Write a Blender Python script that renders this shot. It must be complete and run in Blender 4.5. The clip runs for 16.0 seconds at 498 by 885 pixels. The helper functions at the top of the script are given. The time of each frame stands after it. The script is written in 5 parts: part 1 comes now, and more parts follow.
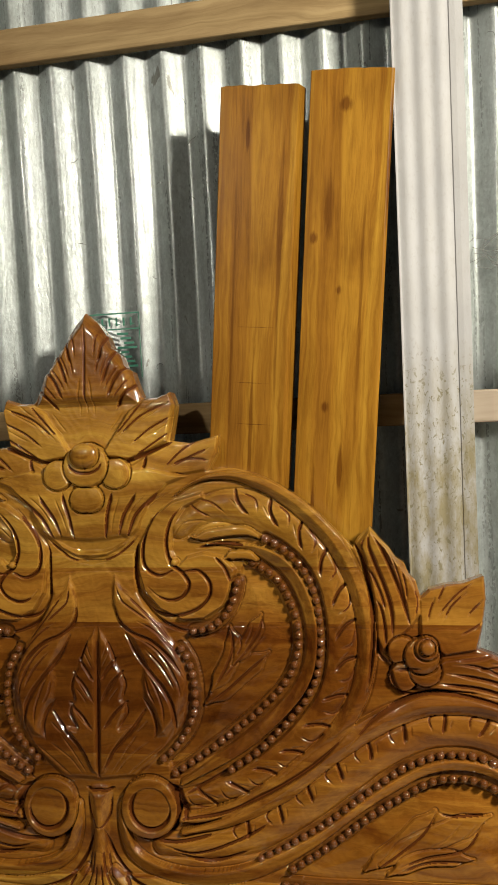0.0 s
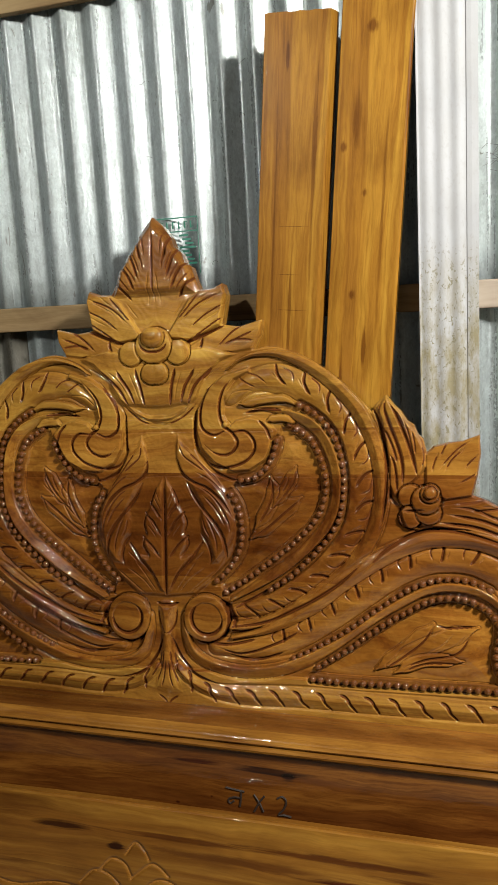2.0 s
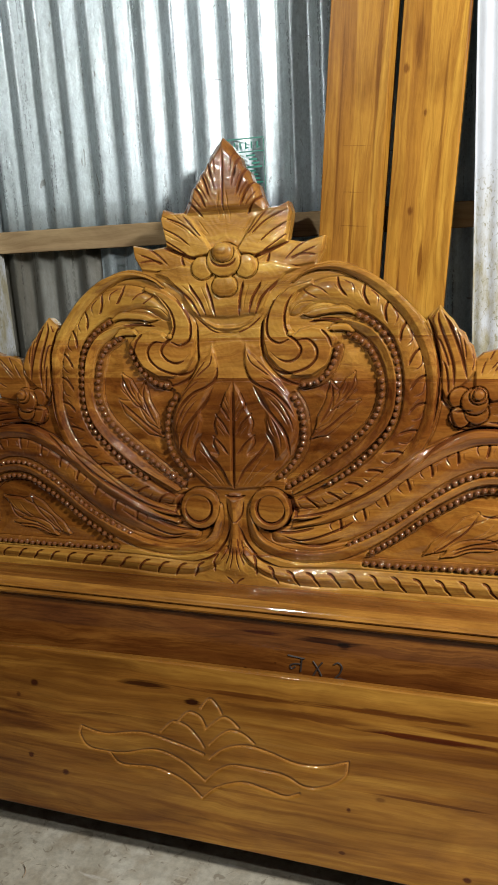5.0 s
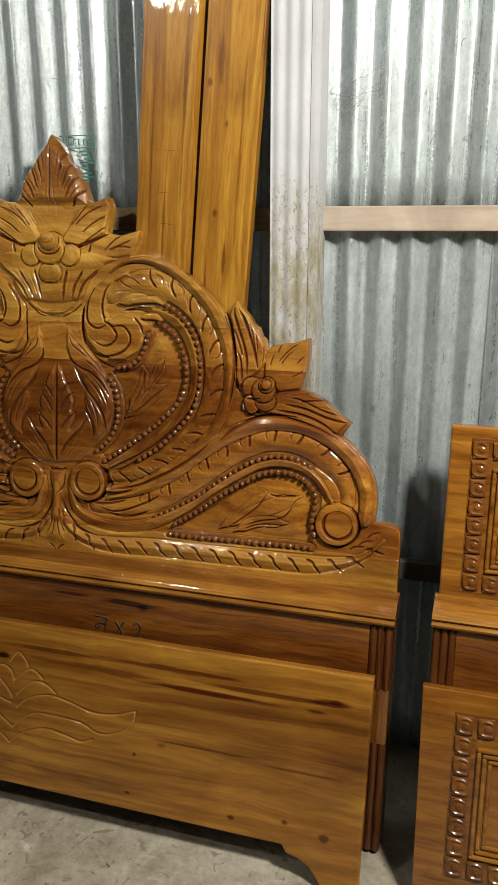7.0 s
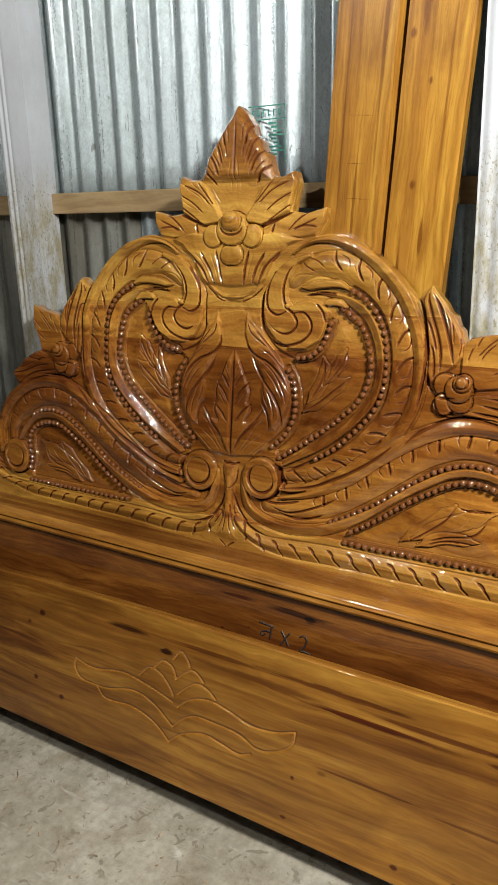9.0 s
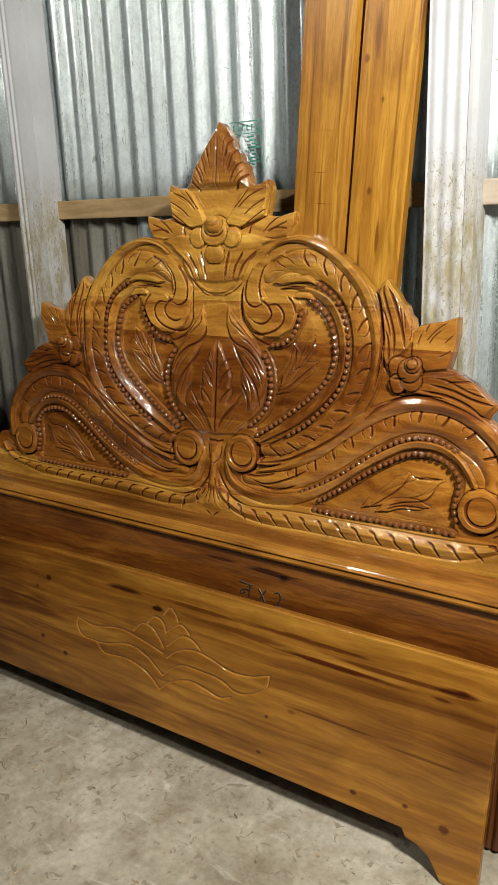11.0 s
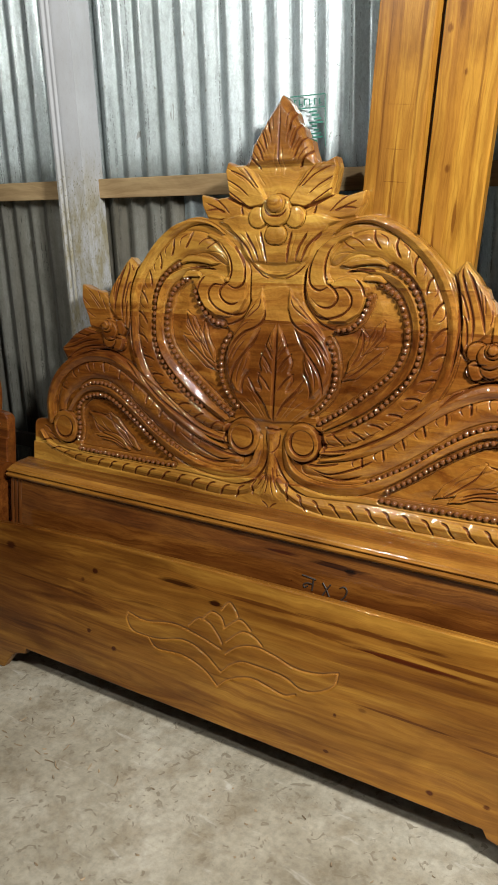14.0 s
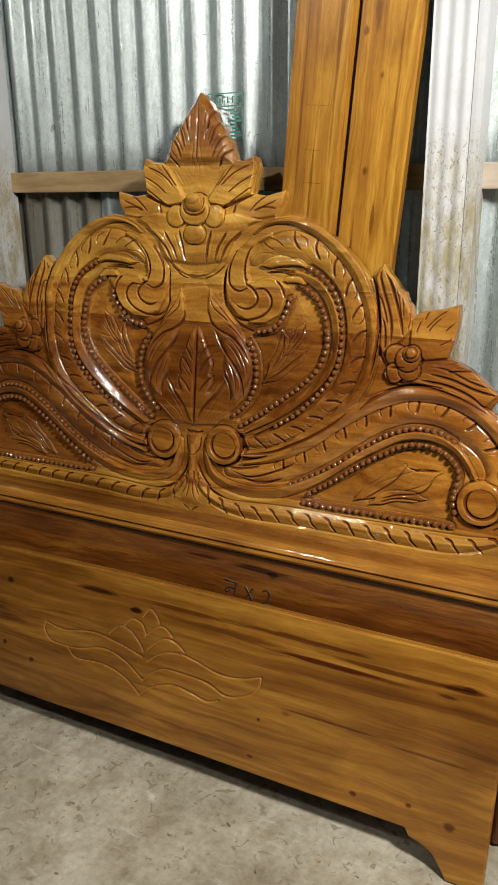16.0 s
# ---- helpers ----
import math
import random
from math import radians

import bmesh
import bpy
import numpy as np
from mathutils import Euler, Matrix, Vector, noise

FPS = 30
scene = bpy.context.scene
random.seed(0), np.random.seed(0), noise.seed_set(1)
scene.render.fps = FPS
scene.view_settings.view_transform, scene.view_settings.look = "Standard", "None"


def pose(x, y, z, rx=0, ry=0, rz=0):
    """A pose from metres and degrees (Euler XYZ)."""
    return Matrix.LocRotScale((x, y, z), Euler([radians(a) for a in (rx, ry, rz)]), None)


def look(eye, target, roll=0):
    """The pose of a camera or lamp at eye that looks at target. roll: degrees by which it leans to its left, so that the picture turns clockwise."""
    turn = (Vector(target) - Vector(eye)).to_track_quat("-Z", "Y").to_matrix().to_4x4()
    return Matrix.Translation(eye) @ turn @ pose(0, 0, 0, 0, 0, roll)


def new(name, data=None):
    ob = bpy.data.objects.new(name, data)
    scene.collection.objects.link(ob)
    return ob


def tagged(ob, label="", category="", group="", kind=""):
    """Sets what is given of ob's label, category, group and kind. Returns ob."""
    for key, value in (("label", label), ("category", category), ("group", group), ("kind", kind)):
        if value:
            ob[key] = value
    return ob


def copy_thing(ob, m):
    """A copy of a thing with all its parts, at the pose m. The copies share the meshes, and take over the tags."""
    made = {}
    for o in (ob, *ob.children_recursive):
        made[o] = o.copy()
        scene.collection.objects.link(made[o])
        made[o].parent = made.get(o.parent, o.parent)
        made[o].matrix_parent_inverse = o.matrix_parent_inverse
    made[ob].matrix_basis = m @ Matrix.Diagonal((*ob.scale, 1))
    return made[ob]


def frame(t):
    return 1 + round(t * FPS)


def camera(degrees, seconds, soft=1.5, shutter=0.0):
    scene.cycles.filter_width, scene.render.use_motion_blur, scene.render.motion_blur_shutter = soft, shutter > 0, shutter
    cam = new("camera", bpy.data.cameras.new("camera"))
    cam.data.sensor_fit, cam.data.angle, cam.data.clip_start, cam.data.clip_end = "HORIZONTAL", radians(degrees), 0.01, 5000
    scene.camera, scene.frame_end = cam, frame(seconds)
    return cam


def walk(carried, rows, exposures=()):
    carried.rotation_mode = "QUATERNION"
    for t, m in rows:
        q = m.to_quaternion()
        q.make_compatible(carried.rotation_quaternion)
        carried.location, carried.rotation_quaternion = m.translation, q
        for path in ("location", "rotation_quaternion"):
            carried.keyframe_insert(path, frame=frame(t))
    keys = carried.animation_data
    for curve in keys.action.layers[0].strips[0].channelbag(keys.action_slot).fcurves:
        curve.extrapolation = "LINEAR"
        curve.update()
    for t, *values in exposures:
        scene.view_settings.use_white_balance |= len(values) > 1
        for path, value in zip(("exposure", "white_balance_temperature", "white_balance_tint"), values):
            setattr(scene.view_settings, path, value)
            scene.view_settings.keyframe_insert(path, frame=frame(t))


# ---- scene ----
cam = camera(35.8, 16.0, soft=1.5)
PATH = [
    (0, (0.493, 0.01, 1.361), (0.115, 1.969, 1.214), -2.9),
    (0.5, (0.535, -0.032, 1.351), (0.092, 1.908, 1.149), -3.1),
    (1, (0.604, -0.121, 1.347), (0.102, 1.794, 1.063), -3.1),
    (1.5, (0.622, -0.175, 1.333), (0.079, 1.725, 1.025), -3.3),
    (2, (0.607, -0.228, 1.308), (0.036, 1.658, 0.965), -3.2),
    (2.5, (0.576, -0.307, 1.283), (-0.025, 1.561, 0.897), -3.4),
    (3, (0.578, -0.356, 1.289), (-0.065, 1.485, 0.845), -3.5),
    (3.2, (0.564, -0.371, 1.269), (-0.086, 1.47, 0.834), -3.4),
    (5.3, (0.595, -0.398, 1.284), (-0.037, 1.428, 0.769), -3.1),
    (5.5, (0.61, -0.398, 1.284), (0.01, 1.438, 0.765), -2.6),
    (6, (0.719, -0.412, 1.303), (0.167, 1.436, 0.774), -1.5),
    (6.5, (0.87, -0.424, 1.299), (0.313, 1.419, 0.759), -0.6),
    (7, (0.952, -0.431, 1.307), (0.401, 1.41, 0.753), -0.1),
    (7.5, (0.96, -0.347, 1.292), (0.373, 1.473, 0.706), -0.4),
    (8, (0.949, -0.233, 1.289), (0.251, 1.544, 0.695), -0.7),
    (8.5, (0.937, -0.206, 1.295), (0.063, 1.485, 0.681), -1.2),
    (9, (0.934, -0.257, 1.297), (-0.09, 1.355, 0.705), -1.7),
    (9.5, (1.023, -0.32, 1.304), (-0.051, 1.264, 0.725), -2.2),
    (10, (1.122, -0.388, 1.294), (0.041, 1.193, 0.721), -2.3),
    (12.3, (1.07, -0.392, 1.295), (0.036, 1.216, 0.706), -2.0),
    (12.5, (1.036, -0.402, 1.302), (-0.026, 1.184, 0.706), -2.3),
    (13, (0.964, -0.419, 1.289), (-0.142, 1.134, 0.686), -2.8),
    (13.5, (0.938, -0.422, 1.283), (-0.12, 1.164, 0.678), -2.2),
    (14, (0.929, -0.427, 1.291), (-0.097, 1.174, 0.671), -1.9),
    (14.5, (0.929, -0.425, 1.285), (-0.041, 1.211, 0.666), -1.3),
    (15, (0.94, -0.412, 1.29), (0.008, 1.244, 0.664), -1.2),
    (15.5, (0.936, -0.404, 1.288), (0.041, 1.272, 0.663), -0.9),
    (16, (0.925, -0.399, 1.293), (0.068, 1.295, 0.664), -0.6),
]
walk(cam, [(t, look(eye, target, roll)) for t, eye, target, roll in PATH],
    exposures=((0, -0.11, 7400, 10), (1, -0.03, 6980, 10), (2.0, 0.17, 6500, 10), (2.5, 0.34, 6220, 10), (3, 0.42, 5980, 10), (5.5, 0.43, 5980, 10), (6, 0.44, 5920, 10), (7, 0.08, 6650, 10), (8, 0.06, 6850, 10), (8.5, 0.20, 6400, 10), (9.0, 0.58, 6150, 10), (9.5, 0.60, 6080, 10), (10, 0.60, 6250, 10), (12.5, 0.38, 6600, 10), (13.0, 0.66, 6330, 10), (13.5, 0.69, 6230, 10), (14.5, 0.65, 6230, 10), (15.0, 0.62, 6280, 10), (15.5, 0.40, 6450, 10), (16, 0.36, 6540, 10)))

# ---- light ----
world = bpy.data.worlds.new("world")
scene.world = world
world.use_nodes = True
world.node_tree.nodes["Background"].inputs["Color"].default_value = (0.9, 0.95, 1.0, 1)
world.node_tree.nodes["Background"].inputs["Strength"].default_value = 0.027


def disc_lamp(name, place, target, watts, width, colour, spread=180):
    """A workshop lamp out of view, as a bare disc light towards the target; spread narrows its beam."""
    data = bpy.data.lights.new(name, "AREA")
    data.shape, data.size = "DISK", width
    data.energy, data.color, data.spread = watts, colour, radians(spread)
    ob = new(name, data)
    ob.matrix_world = look(place, target)
    return ob


WARM = (1.0, 0.985, 0.92)
disc_lamp("workshop_lamp", (1.62, 0.08, 2.18), (0.6, 1.2, 0.9), 68, 0.26, WARM)
disc_lamp("workshop_lamp", (-0.46, -0.50, 2.25), (-0.40, 1.30, 1.85), 11.5, 0.12, WARM, 150)


# ---- materials ----
def material(name):
    m = bpy.data.materials.new(name)
    m.use_nodes = True
    t = m.node_tree
    return m, t, t.nodes["Principled BSDF"]


def node(t, kind, **values):
    n = t.nodes.new(kind)
    for key, value in values.items():
        key = key.replace("_", " ")
        for socket in n.inputs:
            if socket.name.lower() == key.lower():
                socket.default_value = value
                break
    return n


def ramp(t, source, *stops, steps=False):
    n = t.nodes.new("ShaderNodeValToRGB")
    els = n.color_ramp.elements
    if steps:
        n.color_ramp.interpolation = "CONSTANT"
    while len(els) < len(stops):
        els.new(0.5)
    for e, (p, c) in zip(els, stops):
        e.position = p
        e.color = (c, c, c, 1) if isinstance(c, (int, float)) else (*c, 1)
    t.links.new(source, n.inputs["Fac"])
    return n.outputs["Color"]


def mix(t, fac, a, b, how="MIX"):
    n = t.nodes.new("ShaderNodeMix")
    n.data_type, n.blend_type = "RGBA", how
    for index, value in ((0, fac), (6, a), (7, b)):
        if isinstance(value, bpy.types.NodeSocket):
            t.links.new(value, n.inputs[index])
        elif index == 0:
            n.inputs[0].default_value = value
        else:
            n.inputs[index].default_value = (value, value, value, 1) if isinstance(value, (int, float)) else (*value, 1)
    return n.outputs[2]


def coords(t, scale=(1, 1, 1), turn=(0, 0, 0), per_object=0.0, warp=None):
    c = t.nodes.new("ShaderNodeTexCoord")
    mp = t.nodes.new("ShaderNodeMapping")
    mp.inputs["Scale"].default_value = scale
    mp.inputs["Rotation"].default_value = turn
    t.links.new(warp if warp else c.outputs["Object"], mp.inputs["Vector"])
    if per_object:
        info = t.nodes.new("ShaderNodeObjectInfo")
        mul = t.nodes.new("ShaderNodeMath")
        mul.operation = "MULTIPLY"
        mul.inputs[1].default_value = per_object
        t.links.new(info.outputs["Random"], mul.inputs[0])
        t.links.new(mul.outputs[0], mp.inputs["Location"])
    return mp.outputs["Vector"]


def noise_tex(t, vec, scale, detail=6.0, rough=0.6, distortion=0.0):
    n = node(t, "ShaderNodeTexNoise", Scale=scale, Detail=detail, Roughness=rough, Distortion=distortion)
    t.links.new(vec, n.inputs["Vector"])
    return n.outputs["Fac"]


def bump(t, bsdf, height, strength, distance, normal_name="Normal"):
    n = node(t, "ShaderNodeBump", Strength=strength, Distance=distance)
    t.links.new(height, n.inputs["Height"])
    t.links.new(n.outputs["Normal"], bsdf.inputs[normal_name])


def wavy(t, axis, amount):
    """Coordinates bent a little across the grain, so that no streak runs dead straight."""
    c = t.nodes.new("ShaderNodeTexCoord")
    n = noise_tex(t, coords(t, {"X": (2.4, 6, 7), "Z": (7, 6, 1.8), "Y": (6, 2.4, 7)}[axis]), 1.0, 4, 0.55, 0.4)
    k = t.nodes.new("ShaderNodeMath")
    k.operation = "MULTIPLY_ADD"
    k.inputs[1].default_value, k.inputs[2].default_value = amount, -0.5 * amount
    t.links.new(n, k.inputs[0])
    xyz = t.nodes.new("ShaderNodeCombineXYZ")
    t.links.new(k.outputs[0], xyz.inputs["X" if axis == "Z" else "Z"])
    add = t.nodes.new("ShaderNodeVectorMath")
    add.operation = "ADD"
    t.links.new(c.outputs["Object"], add.inputs[0])
    t.links.new(xyz.outputs[0], add.inputs[1])
    return add.outputs[0]


def wood(name, dark, mid, light, axis="X", planks=(), knots=(), coat=1.0, rough=0.35, per_object=0.0, ripple=0.05, streak=0.7, figure=5.0, gloss=0.035, ior=1.54, depth=None, ripple_size=55, even=False, heart=0.0, wave=0.06, tones=0.30):
    """Varnished wood; the grain runs along axis. planks: heights at which another board begins, with its tint."""
    m, t, b = material(name)
    stretch = {"X": (0.55, 9, 9), "Z": (9, 9, 0.45), "Y": (9, 0.55, 9)}[axis]
    if depth:
        stretch = (stretch[0], depth, stretch[2])
    bent = wavy(t, axis, wave)
    if planks:
        # each glued board is cut from another length of the trunk
        c = t.nodes.new("ShaderNodeTexCoord")
        s = t.nodes.new("ShaderNodeSeparateXYZ")
        t.links.new(c.outputs["Object"], s.inputs[0])
        d = t.nodes.new("ShaderNodeMath")
        d.operation = "MULTIPLY"
        d.inputs[1].default_value = 0.5
        t.links.new(s.outputs["Z"], d.inputs[0])
        shift = node(t, "ShaderNodeVectorMath")
        shift.operation = "ADD"
        t.links.new(bent, shift.inputs[0])
        t.links.new(ramp(t, d.outputs[0], *[(h / 2, ((0.37 * k) % 1, 0.0, (0.61 * k) % 1)) for k, (h, tint) in enumerate(planks)], steps=True), shift.inputs[1])
        bent = shift.outputs[0]
    v = coords(t, stretch, per_object=per_object, warp=bent)
    big = noise_tex(t, v, 1.5, 5, 0.6, 2.2)
    w = node(t, "ShaderNodeTexWave", Scale=figure, Distortion=9.0, Detail=3.0, Detail_Scale=0.9, Detail_Roughness=0.6)
    w.bands_direction = "X" if axis == "Z" else "Z"
    t.links.new(coords(t, tuple(0.12 * q for q in stretch), per_object=per_object, warp=bent), w.inputs["Vector"])
    fine = noise_tex(t, coords(t, tuple(5 * q for q in stretch), per_object=per_object, warp=bent), 3.2, 8, 0.74, 0.2)
    col = ramp(t, big, (0.24, dark), (0.46, mid), (0.74, light))
    col = mix(t, 0.30, col, ramp(t, w.outputs["Fac"], (0.0, (0.52, 0.42, 0.34)), (0.28, (0.92, 0.88, 0.84)), (1.0, (1.08, 1.08, 1.06))), "MULTIPLY")
    col = mix(t, streak, col, ramp(t, fine, (0.39, (0.47, 0.37, 0.30)), (0.55, 1.0)), "MULTIPLY")
    lines = noise_tex(t, coords(t, tuple(2.2 * q for q in stretch), per_object=per_object, warp=bent), 1.9, 9, 0.68, 0.8)
    if heart:
        # sparse dark heartwood streaks
        col = mix(t, heart, col, ramp(t, lines, (0.33, (0.42, 0.31, 0.24)), (0.46, 1.0)), "MULTIPLY")
    blotch = noise_tex(t, coords(t, tuple(3 * q ** 0.3 for q in stretch), per_object=per_object), 1.2, 4, 0.6, 1.0)
    col = mix(t, 0.75, col, ramp(t, blotch, (0.3, (0.62, 0.53, 0.45)), (0.7, (1.15, 1.12, 1.05))), "MULTIPLY")
    tone = noise_tex(t, coords(t, {"X": (1.1, 3, 3.2), "Z": (3.2, 3, 1.1), "Y": (3, 1.1, 3)}[axis], per_object=per_object), 1.7, 3, 0.55, 0.6)
    col = mix(t, 0.8, col, ramp(t, tone, (0.33, (1 - tones, 1 - 1.25 * tones, 1 - 1.5 * tones)), (0.50, (0.99, 0.98, 0.97)), (0.68, (1 + 0.57 * tones, 1 + 0.62 * tones, 1 + 0.6 * tones))), "MULTIPLY")
    if planks:
        col = mix(t, 1.0, col, ramp(t, d.outputs[0], *[(h / 2, tint) for h, tint in planks], steps=True), "MULTIPLY")
    for (x, z, sx, sz, strength) in knots:
        c = t.nodes.new("ShaderNodeTexCoord")
        mp = t.nodes.new("ShaderNodeMapping")
        mp.inputs["Location"].default_value = (-x / (2 * sx), 0, -z / (2 * sz))
        mp.inputs["Scale"].default_value = (0.5 / sx, 0, 0.5 / sz)
        t.links.new(c.outputs["Object"], mp.inputs["Vector"])
        w = t.nodes.new("ShaderNodeVectorMath")
        w.operation = "LENGTH"
        t.links.new(mp.outputs["Vector"], w.inputs[0])
        add = t.nodes.new("ShaderNodeMath")
        add.operation = "ADD"
        t.links.new(w.outputs["Value"], add.inputs[0])
        t.links.new(lines, add.inputs[1])
        # wide entries are no knots but soft tints over whole areas
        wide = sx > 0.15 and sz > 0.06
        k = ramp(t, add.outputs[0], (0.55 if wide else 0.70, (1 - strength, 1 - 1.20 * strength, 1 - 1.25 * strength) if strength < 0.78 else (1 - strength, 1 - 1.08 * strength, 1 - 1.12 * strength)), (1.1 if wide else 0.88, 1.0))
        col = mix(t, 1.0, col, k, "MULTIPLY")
    t.links.new(col, b.inputs["Base Color"])
    b.inputs["Roughness"].default_value = rough
    b.inputs["Coat Weight"].default_value = coat
    b.inputs["Coat Roughness"].default_value = gloss
    b.inputs["Coat IOR"].default_value = ior
    b.inputs["Specular IOR Level"].default_value = 0.14 if coat else 0.2
    swell = noise_tex(t, coords(t, (1, 1, 1) if even else {"X": (0.35, 1, 1), "Z": (1, 1, 0.3), "Y": (1, 0.35, 1)}[axis]), ripple_size, 3, 0.55)
    bump(t, b, fine, 0.10, 0.002)
    bump(t, b, swell, ripple, 0.01, "Coat Normal")
    return m


TEAK = dict(dark=(0.118, 0.037, 0.006), mid=(0.266, 0.128, 0.023), light=(0.43, 0.260, 0.056))
M_CREST = wood("varnished_teak_crest", **TEAK, planks=((0.0, (1.20, 1.18, 1.02)), (0.612, (0.92, 0.725, 0.55)), (0.80, (0.73, 0.525, 0.40)),
    (1.002, (1.05, 0.93, 0.78)), (1.089, (1.30, 1.35, 1.20)), (1.354, (0.90, 0.77, 0.60))), ripple=0.13, streak=0.42, heart=0.55, tones=0.42, wave=0.11, depth=30, ripple_size=62, even=True, gloss=0.012, ior=1.62,
    # heartwood tone, with the lamps' falloff to the left put in
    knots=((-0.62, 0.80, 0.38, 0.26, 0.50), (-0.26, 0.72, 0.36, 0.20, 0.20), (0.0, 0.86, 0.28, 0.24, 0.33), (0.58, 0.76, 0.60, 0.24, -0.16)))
M_BEAD = wood("dark_stained_bead", (0.100, 0.030, 0.008), (0.160, 0.053, 0.012), (0.22, 0.084, 0.019), ripple=0.0, ior=2.2, gloss=0.045)
# channels and border strips are set darker than the boards round them
M_CHANNEL = wood("dark_stained_channel", (0.10, 0.033, 0.007), (0.18, 0.068, 0.012), (0.26, 0.11, 0.020), ripple=0.10, depth=42)
M_TEAK = wood("varnished_teak", (0.075, 0.024, 0.005), (0.165, 0.064, 0.010), (0.29, 0.140, 0.027), per_object=7.0, ripple=0.10, streak=0.45, heart=0.6, ripple_size=110, even=True, gloss=0.02)
M_LEG = wood("dark_stained_leg", (0.050, 0.015, 0.004), (0.095, 0.030, 0.007), (0.16, 0.060, 0.012), coat=0.6, axis="Z", per_object=7.0)
M_JOINT = wood("varnished_joint_block", (0.09, 0.030, 0.006), (0.17, 0.066, 0.011), (0.26, 0.12, 0.020), axis="Z", per_object=7.0)
M_LIP = wood("dark_stained_moulding", (0.12, 0.042, 0.008), (0.24, 0.102, 0.016), (0.37, 0.185, 0.032), coat=0.8, ripple=0.12, streak=0.45, heart=0.5, gloss=0.08, ior=1.5)
# the ledge's tints carry the stronger light at its right end
M_LEDGE = wood("varnished_teak_ledge", (0.070, 0.021, 0.004), (0.150, 0.055, 0.009), (0.27, 0.125, 0.022), ripple=0.26, streak=0.45, heart=0.6, tones=0.45, knots=((0.66, 0.54, 0.7, 0.3, -0.34), (-0.3, 0.54, 0.6, 0.3, 0.2)), ripple_size=85, even=True, gloss=0.02)
M_TEXTPANEL = wood("varnished_teak_panel", (0.070, 0.019, 0.004), (0.140, 0.046, 0.008), (0.24, 0.096, 0.016), ripple=0.05, heart=0.6, knots=((0.24, 0.470, 0.10, 0.010, 0.8), (0.275, 0.464, 0.022, 0.012, 0.8), (0.10, 0.474, 0.07, 0.007, 0.7), (0.060, 0.392, 0.007, 0.004, 0.7), (0.128, 0.411, 0.006, 0.004, 0.6)))
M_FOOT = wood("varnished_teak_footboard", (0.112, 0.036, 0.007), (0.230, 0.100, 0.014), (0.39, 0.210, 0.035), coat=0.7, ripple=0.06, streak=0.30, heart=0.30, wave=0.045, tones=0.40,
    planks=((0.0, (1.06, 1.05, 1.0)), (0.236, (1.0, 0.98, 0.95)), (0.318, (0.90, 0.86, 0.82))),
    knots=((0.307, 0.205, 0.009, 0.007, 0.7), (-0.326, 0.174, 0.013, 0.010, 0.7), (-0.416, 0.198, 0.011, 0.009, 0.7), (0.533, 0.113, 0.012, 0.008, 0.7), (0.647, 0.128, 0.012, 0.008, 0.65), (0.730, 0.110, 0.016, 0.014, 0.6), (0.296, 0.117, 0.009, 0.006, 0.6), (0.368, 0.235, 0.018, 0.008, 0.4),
    (-0.411, 0.363, 0.014, 0.011, 0.7), (-0.452, 0.331, 0.010, 0.008, 0.5), (-0.733, 0.366, 0.026, 0.013, 0.65), (-0.14, 0.393, 0.09, 0.011, 0.78), (-0.028, 0.372, 0.024, 0.013, 0.85), (0.10, 0.400, 0.22, 0.008, 0.55), (0.34, 0.402, 0.24, 0.008, 0.62), (0.47, 0.366, 0.22, 0.010, 0.74), (0.60, 0.385, 0.20, 0.008, 0.60), (0.725, 0.388, 0.055, 0.014, 0.62), (0.735, 0.392, 0.018, 0.009, 0.5), (0.698, 0.366, 0.035, 0.006, 0.6),
    # two wide tints add board tone and the dimmer light at the left
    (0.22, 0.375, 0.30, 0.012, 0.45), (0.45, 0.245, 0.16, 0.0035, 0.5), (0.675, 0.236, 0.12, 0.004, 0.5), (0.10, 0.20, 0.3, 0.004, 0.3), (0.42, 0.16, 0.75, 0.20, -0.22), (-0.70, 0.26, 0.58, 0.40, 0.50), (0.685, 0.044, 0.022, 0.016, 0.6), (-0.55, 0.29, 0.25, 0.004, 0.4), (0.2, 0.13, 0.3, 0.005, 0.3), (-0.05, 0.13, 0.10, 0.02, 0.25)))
M_RED = wood("red_varnished_teak", (0.09, 0.025, 0.006), (0.15, 0.046, 0.009), (0.22, 0.078, 0.014), ripple=0.10)
PLANK = dict(dark=(0.175, 0.068, 0.012), mid=(0.305, 0.146, 0.019), light=(0.45, 0.258, 0.037))
M_PLANK = wood("varnished_plank", (0.140, 0.055, 0.011), (0.27, 0.126, 0.017), (0.41, 0.230, 0.034), axis="Z", ripple=0.10, figure=3.0, streak=0.52, heart=0.38,
    knots=((0.045, 1.74, 0.004, 0.03, 0.5), (0.10, 1.55, 0.006, 0.35, 0.4), (0.03, 1.45, 0.005, 0.40, 0.4), (0.065, 1.25, 0.004, 0.25, 0.45),
    (0.065, 1.452, 0.055, 0.0011, 0.45), (0.060, 1.365, 0.050, 0.0010, 0.45), (0.070, 1.300, 0.050, 0.0011, 0.4)))
